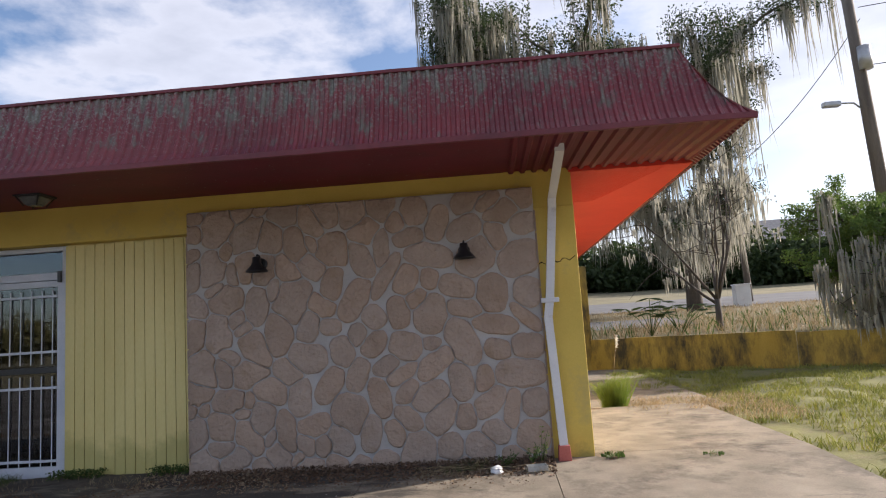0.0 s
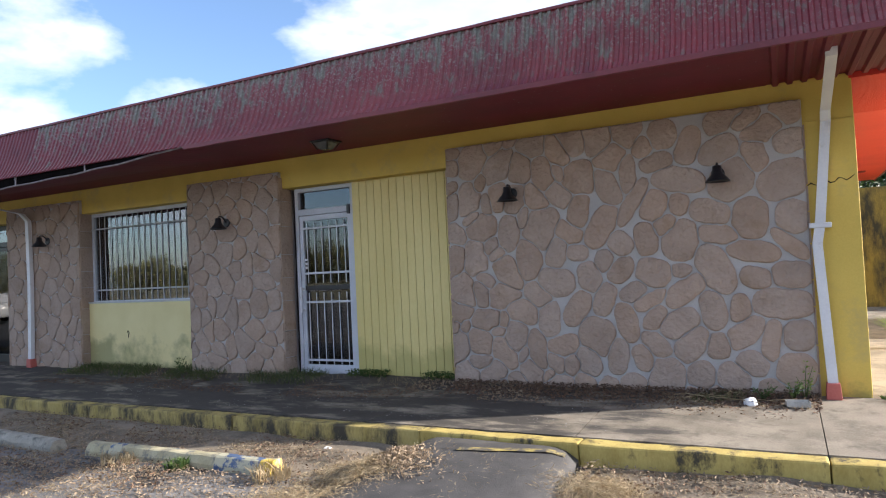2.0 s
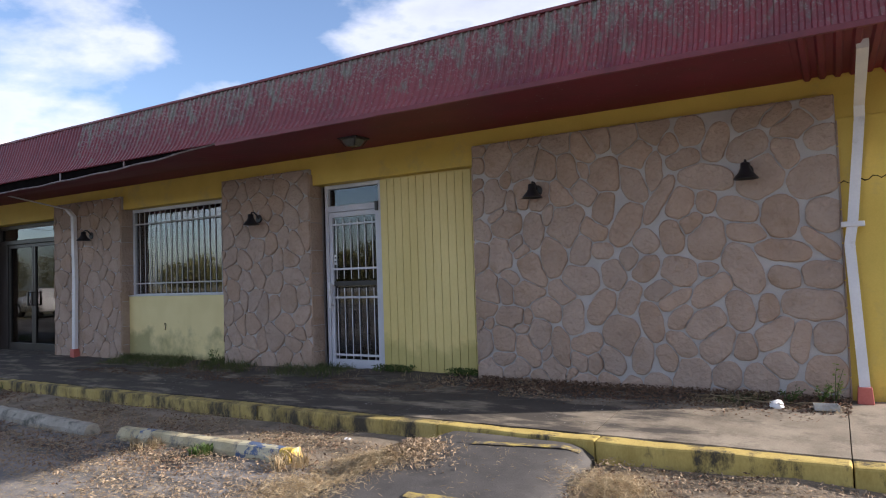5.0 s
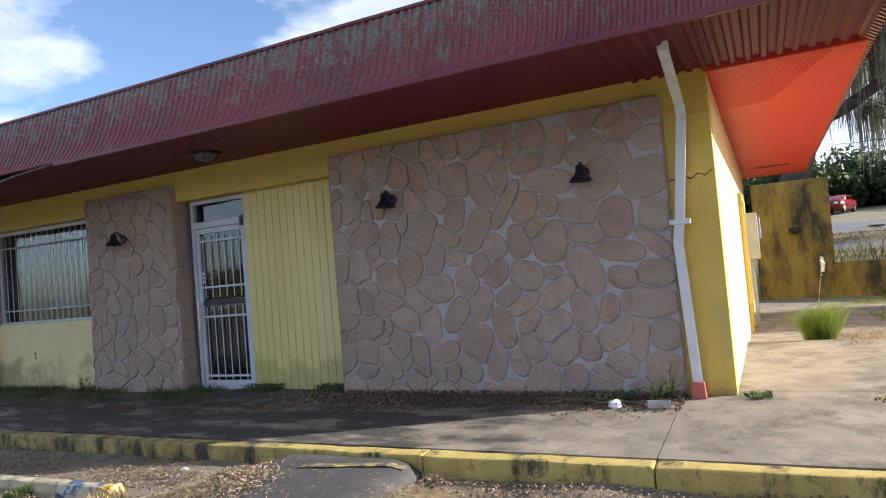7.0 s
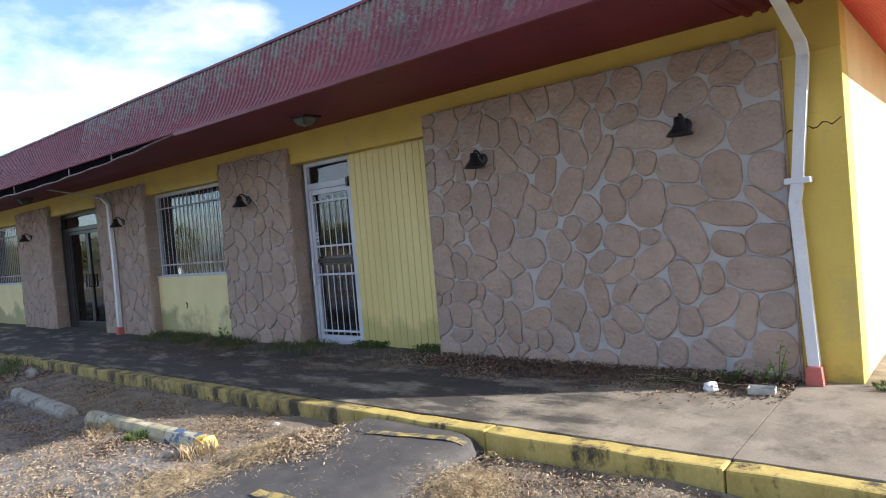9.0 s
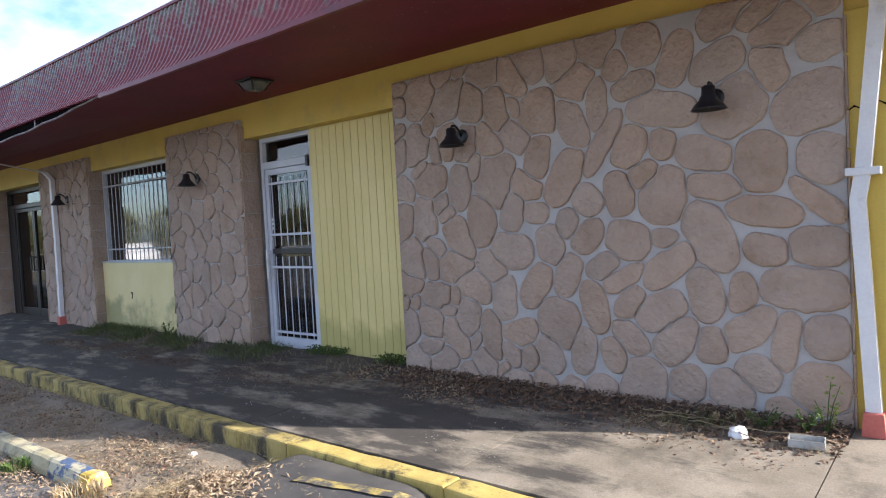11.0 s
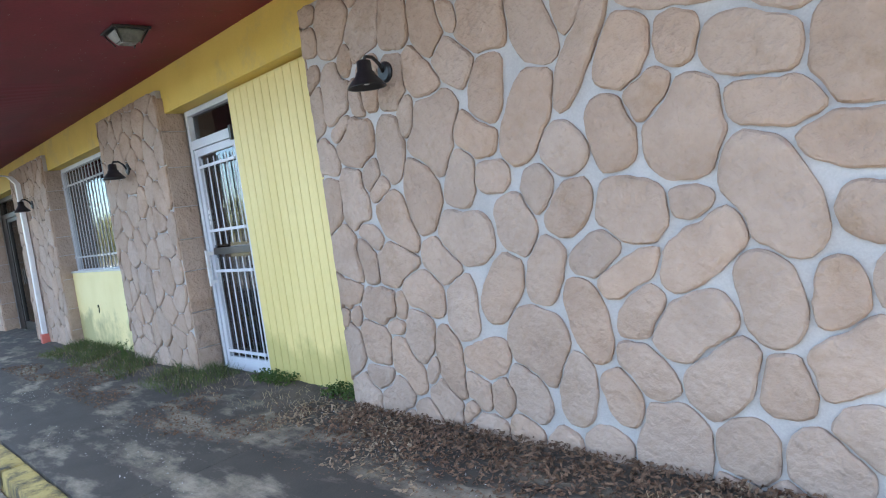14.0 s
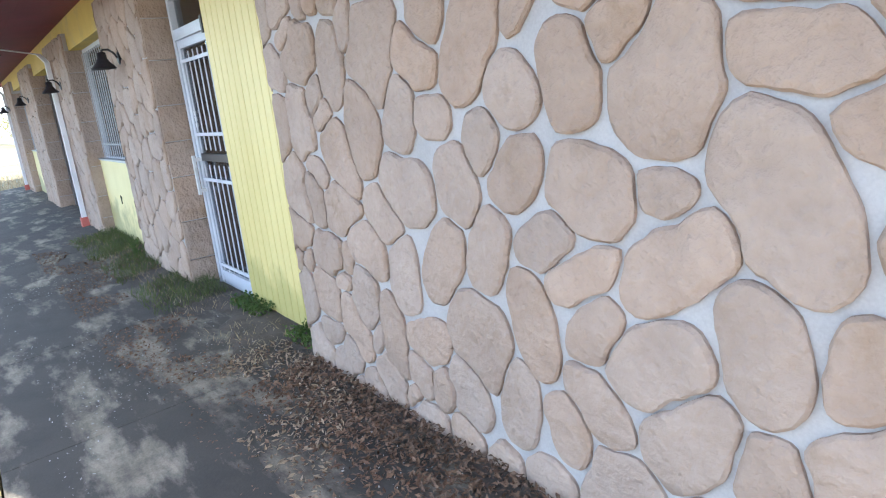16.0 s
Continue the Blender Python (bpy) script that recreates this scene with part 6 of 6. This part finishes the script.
pts = scatter(1100, -9.3, -2.9, 6.35, 6.80, on_walk, 116, 0.5)
stuff(blades("wall_foot_straw", pts, nr_.uniform(0.02, 0.06, len(pts)), 1.5, 0.0035, M_STRAW, None, 117), "dry straw among the weeds at the wall foot", "straw")
pts = scatter(1700, -4.3, -2.82, 6.72, 6.88, on_walk, 89, 0.25)
pts[:, 2] += nr_.uniform(0.0, 0.07, len(pts))
stuff(flakes("clover", pts, nr_.uniform(0.012, 0.028, len(pts)), M_WEED, None, 90, 0.3, 1.2), "green clover weeds at the siding foot", "weeds")


pts = scatter(2600, -9.0, -0.6, 5.3, 6.6, on_walk, 121, 0.1)
stuff(flakes("grit", pts, nr_.uniform(0.004, 0.012, len(pts)), M_GRIT, None, 122, 0.7, 1.4), "pale grit and paint scraps on the dark walkway soil", "grit")
pts = scatter(2600, -3.2, 0.72, 6.05, 6.68, on_walk, 123, 0.05)
pts[:, 2] += nr_.uniform(0, 0.03, len(pts)) * np.clip((pts[:, 1] - 6.2) * 3, 0, 1)
stuff(flakes("dry_leaf_litter", pts, nr_.uniform(0.008, 0.022, len(pts)), M_TANLEAF, None, 124, 0.5, 2.2), "pale dry leaves among the brown litter", "leaf litter")
pts = scatter(2200, -2.6, 0.6, 6.25, 6.66, on_walk, 125, -0.25)
stuff(blades("litter_grass", pts, nr_.uniform(0.02, 0.07, len(pts)), 1.2, 0.0045, M_FOOTGRASS, None, 126), "sparse grass growing through the leaf litter", "grass")


pts = scatter(1100, -0.55, 0.66, 6.22, 6.52, on_walk, 133, 0.2)
pts[:, 2] += nr_.uniform(0, 0.03, len(pts))
stuff(flakes("straw_litter", pts, nr_.uniform(0.002, 0.005, len(pts)), M_STRAW, None, 134, 0.6, 12.0), "dry straw stems lying at the panel foot", "straw")


def on_lot(x, y):
    v = (y - 3.95) / (KERB_Y - 0.05 - 3.95)
    rise = bank_top(x) * v ** 1.4 * (0.6 + 0.55 * noise.noise(Vector((x * 1.3, v, 4)))) if v > 0 and not -2.3 < x < -0.85 else 0
    return max(LOT + rise, LOT + 0.02 * noise.noise(Vector((x * 0.7, y * 0.7, 1.0))), ramp_z(x, y) if -2.35 < x < -0.75 and 2.9 < y < 4.94 else -1) + 0.006


pts = scatter(75000, -8.5, 4.5, 2.4, 4.95, on_lot, 91, 0.12)
pts = pts[(nr_.uniform(0, 1, len(pts)) < 0.12) | (pts[:, 0] < -2.3) | (pts[:, 0] > -0.8)]
pts[:, 2] += nr_.uniform(0, 0.03, len(pts))
stuff(flakes("straw_litter", pts, nr_.uniform(0.0018, 0.0045, len(pts)), M_STRAW, None, 92, 0.8, 13.0), "dry straw and grass clippings on the asphalt", "straw")
pts = scatter(14000, -9.5, 4.5, 3.4, 4.96, on_lot, 93, 0.2)
pts = pts[(pts[:, 0] < -2.3) | (pts[:, 0] > -0.85)]
pts[:, 2] += nr_.uniform(0, 0.03, len(pts))
stuff(flakes("leaf_litter", pts, nr_.uniform(0.009, 0.022, len(pts)), M_LEAF_LITTER, None, 94, 0.6), "brown leaves gathered along the kerb", "leaf litter")
for i, (x, y, r, hgt, n) in enumerate(((-2.35, 4.15, 0.38, 0.10, 8000), (-0.62, 4.35, 0.30, 0.08, 6000), (-2.5, 3.5, 0.4, 0.06, 5000))):
    d = nr_.normal(0, 0.5, (n, 2)) * r
    z = np.maximum(0, hgt * np.exp(-(d ** 2).sum(1) / (r * r))) * nr_.uniform(0, 1, n)
    p = np.stack([x + d[:, 0], y + d[:, 1], np.array([on_lot(x + a, y + b) for a, b in d]) + z], 1)
    stuff(flakes("straw_heap", p, nr_.uniform(0.0018, 0.005, n), M_STRAW, None, 95 + i, 0.6, 13.0), "small heap of dry straw at the ramp edge", "straw")
pts = scatter(17000, -6.5, -2.4, 2.3, 4.7, on_lot, 127, 0.3)
pts[:, 2] += nr_.uniform(0, 0.02, len(pts))
stuff(flakes("tan_leaf_litter", pts, nr_.uniform(0.006, 0.017, len(pts)), M_TANLEAF, None, 128, 0.6, 2.4), "pale dry leaves scattered round the wheel stop", "leaf litter")
pts = scatter(10000, -0.85, 4.5, 3.7, 4.92, on_lot, 129, 0.25)
pts[:, 2] += nr_.uniform(0, 0.025, len(pts))
stuff(flakes("tan_leaf_litter", pts, nr_.uniform(0.006, 0.017, len(pts)), M_TANLEAF, None, 130, 0.6, 2.4), "pale dry leaves below the kerb", "leaf litter")
d = nr_.normal(0, 1, (1500, 2)) * (0.17, 0.16)
z = 0.10 * np.exp(-(d ** 2).sum(1) / 0.06) * nr_.uniform(0.2, 1, len(d))
pts = np.stack([-2.12 + d[:, 0], 4.28 + d[:, 1], np.array([on_lot(-2.12 + a, 4.28 + b) for a, b in d]) + z], 1)
stuff(flakes("leaf_heap", pts, nr_.uniform(0.007, 0.02, len(pts)), M_TANLEAF, None, 131, 0.3, 2.6), "small heap of dry tan leaves on the ramp edge", "leaf litter")
pts = scatter(16000, -18, -2.6, 0.8, 4.2, on_lot, 97, -0.05)
stuff(flakes("lot_litter", pts, nr_.uniform(0.008, 0.024, len(pts)), M_LEAF_LITTER, None, 96, 0.7), "brown leaf litter in patches on the asphalt", "leaf litter")
pts = scatter(5000, -18, -8.5, 3.2, 4.95, on_lot, 98, 0.0)
stuff(flakes("leaf_litter", pts, nr_.uniform(0.02, 0.05, len(pts)), M_LEAF_LITTER, None, 99, 0.6), "leaf litter along the far kerb", "leaf litter")


# palmettos, yucca, dry clump at the far end
def palmetto(x, y, z, h, seed):
    p = thing("palmetto", "dark green fan palmetto in the brush", "palm", "palmettos behind the wall", (x, y, z))
    rng = random.Random(seed)
    for k in range(9):
        a = rng.uniform(0, 6.28)
        out = Vector((math.cos(a), math.sin(a), 0))
        tip = out * rng.uniform(0.3, 0.7) * h + Vector((0, 0, h * rng.uniform(0.6, 1.0)))
        tube("stem", [(0, 0, 0), tip * 0.5 + Vector((0, 0, 0.1)), tip], 0.012, M_WEED, p, 5)
        v, f = [tuple(tip)], []
        side = Vector((-out.y, out.x, 0))
        for j in range(13):
            b = -1.5 + 3.0 * j / 12
            d = (out * math.cos(b) + side * math.sin(b)) * 0.45 + Vector((0, 0, 0.12 * math.cos(b) - 0.12))
            e = side * 0.016 + Vector((0, 0, 0.012))
            n0 = len(v)
            v += [tuple(tip + d * 0.55 + e), tuple(tip + d), tuple(tip + d * 0.55 - e)]
            f.append((0, n0, n0 + 1, n0 + 2))
        raw("fan", v, f, M_OAKLEAF, p)
    return p


palmetto(4.9, 20.6, hill_z(20.6), 1.15, 1)
palmetto(5.7, 20.4, hill_z(20.4), 1.0, 2)
yucca = thing("yucca", "spiky dark yucca on a short trunk", "yucca", "", (-34.5, 10.6, LOT - 0.06))
tube("trunk", [(0, 0, 0), (0.05, 0, 0.9), (0, 0, 1.7)], [0.13, 0.11, 0.10], M_BARK, yucca, 8)
nr_ = np.random.default_rng(9)
dirs = nr_.normal(0, 1, (90, 3))
dirs[:, 2] = np.abs(dirs[:, 2]) * 0.9 - 0.25
dirs /= np.linalg.norm(dirs, axis=1, keepdims=True)
vv, ff = [], []
for d in dirs:
    d = Vector(d)
    s = d.cross(Vector((0, 0, 1))).normalized() * 0.04
    b = Vector((0, 0, 1.65))
    n0 = len(vv)
    vv += [tuple(b + s), tuple(b - s), tuple(b + d * 0.95)]
    ff.append((n0, n0 + 1, n0 + 2))
raw("leaves", vv, ff, M_OAKLEAF, yucca)
tuft("dry_grass_clump", -36.5, 10.15, LOT - 0.06, 900, 1.7, 1.1, M_STRAW, 0.5, 0.04, 111, "large pale dry grass clump by the street", "grass clump")
tuft("dry_grass_clump", -33.0, 9.6, LOT - 0.06, 600, 0.6, 1.6, M_STRAW, 0.6, 0.04, 112, "low dry grass beside the lot edge", "grass clump")
pts = scatter(5000, -31, -21.5, 3.5, 10.5, LOT - 0.05, 113, 0.15)
stuff(blades("dry_verge_grass", pts, np.random.default_rng(6).uniform(0.05, 0.3, len(pts)), 0.6, 0.02, M_STRAW, None, 114), "dry grass on the verge past the building", "grass")
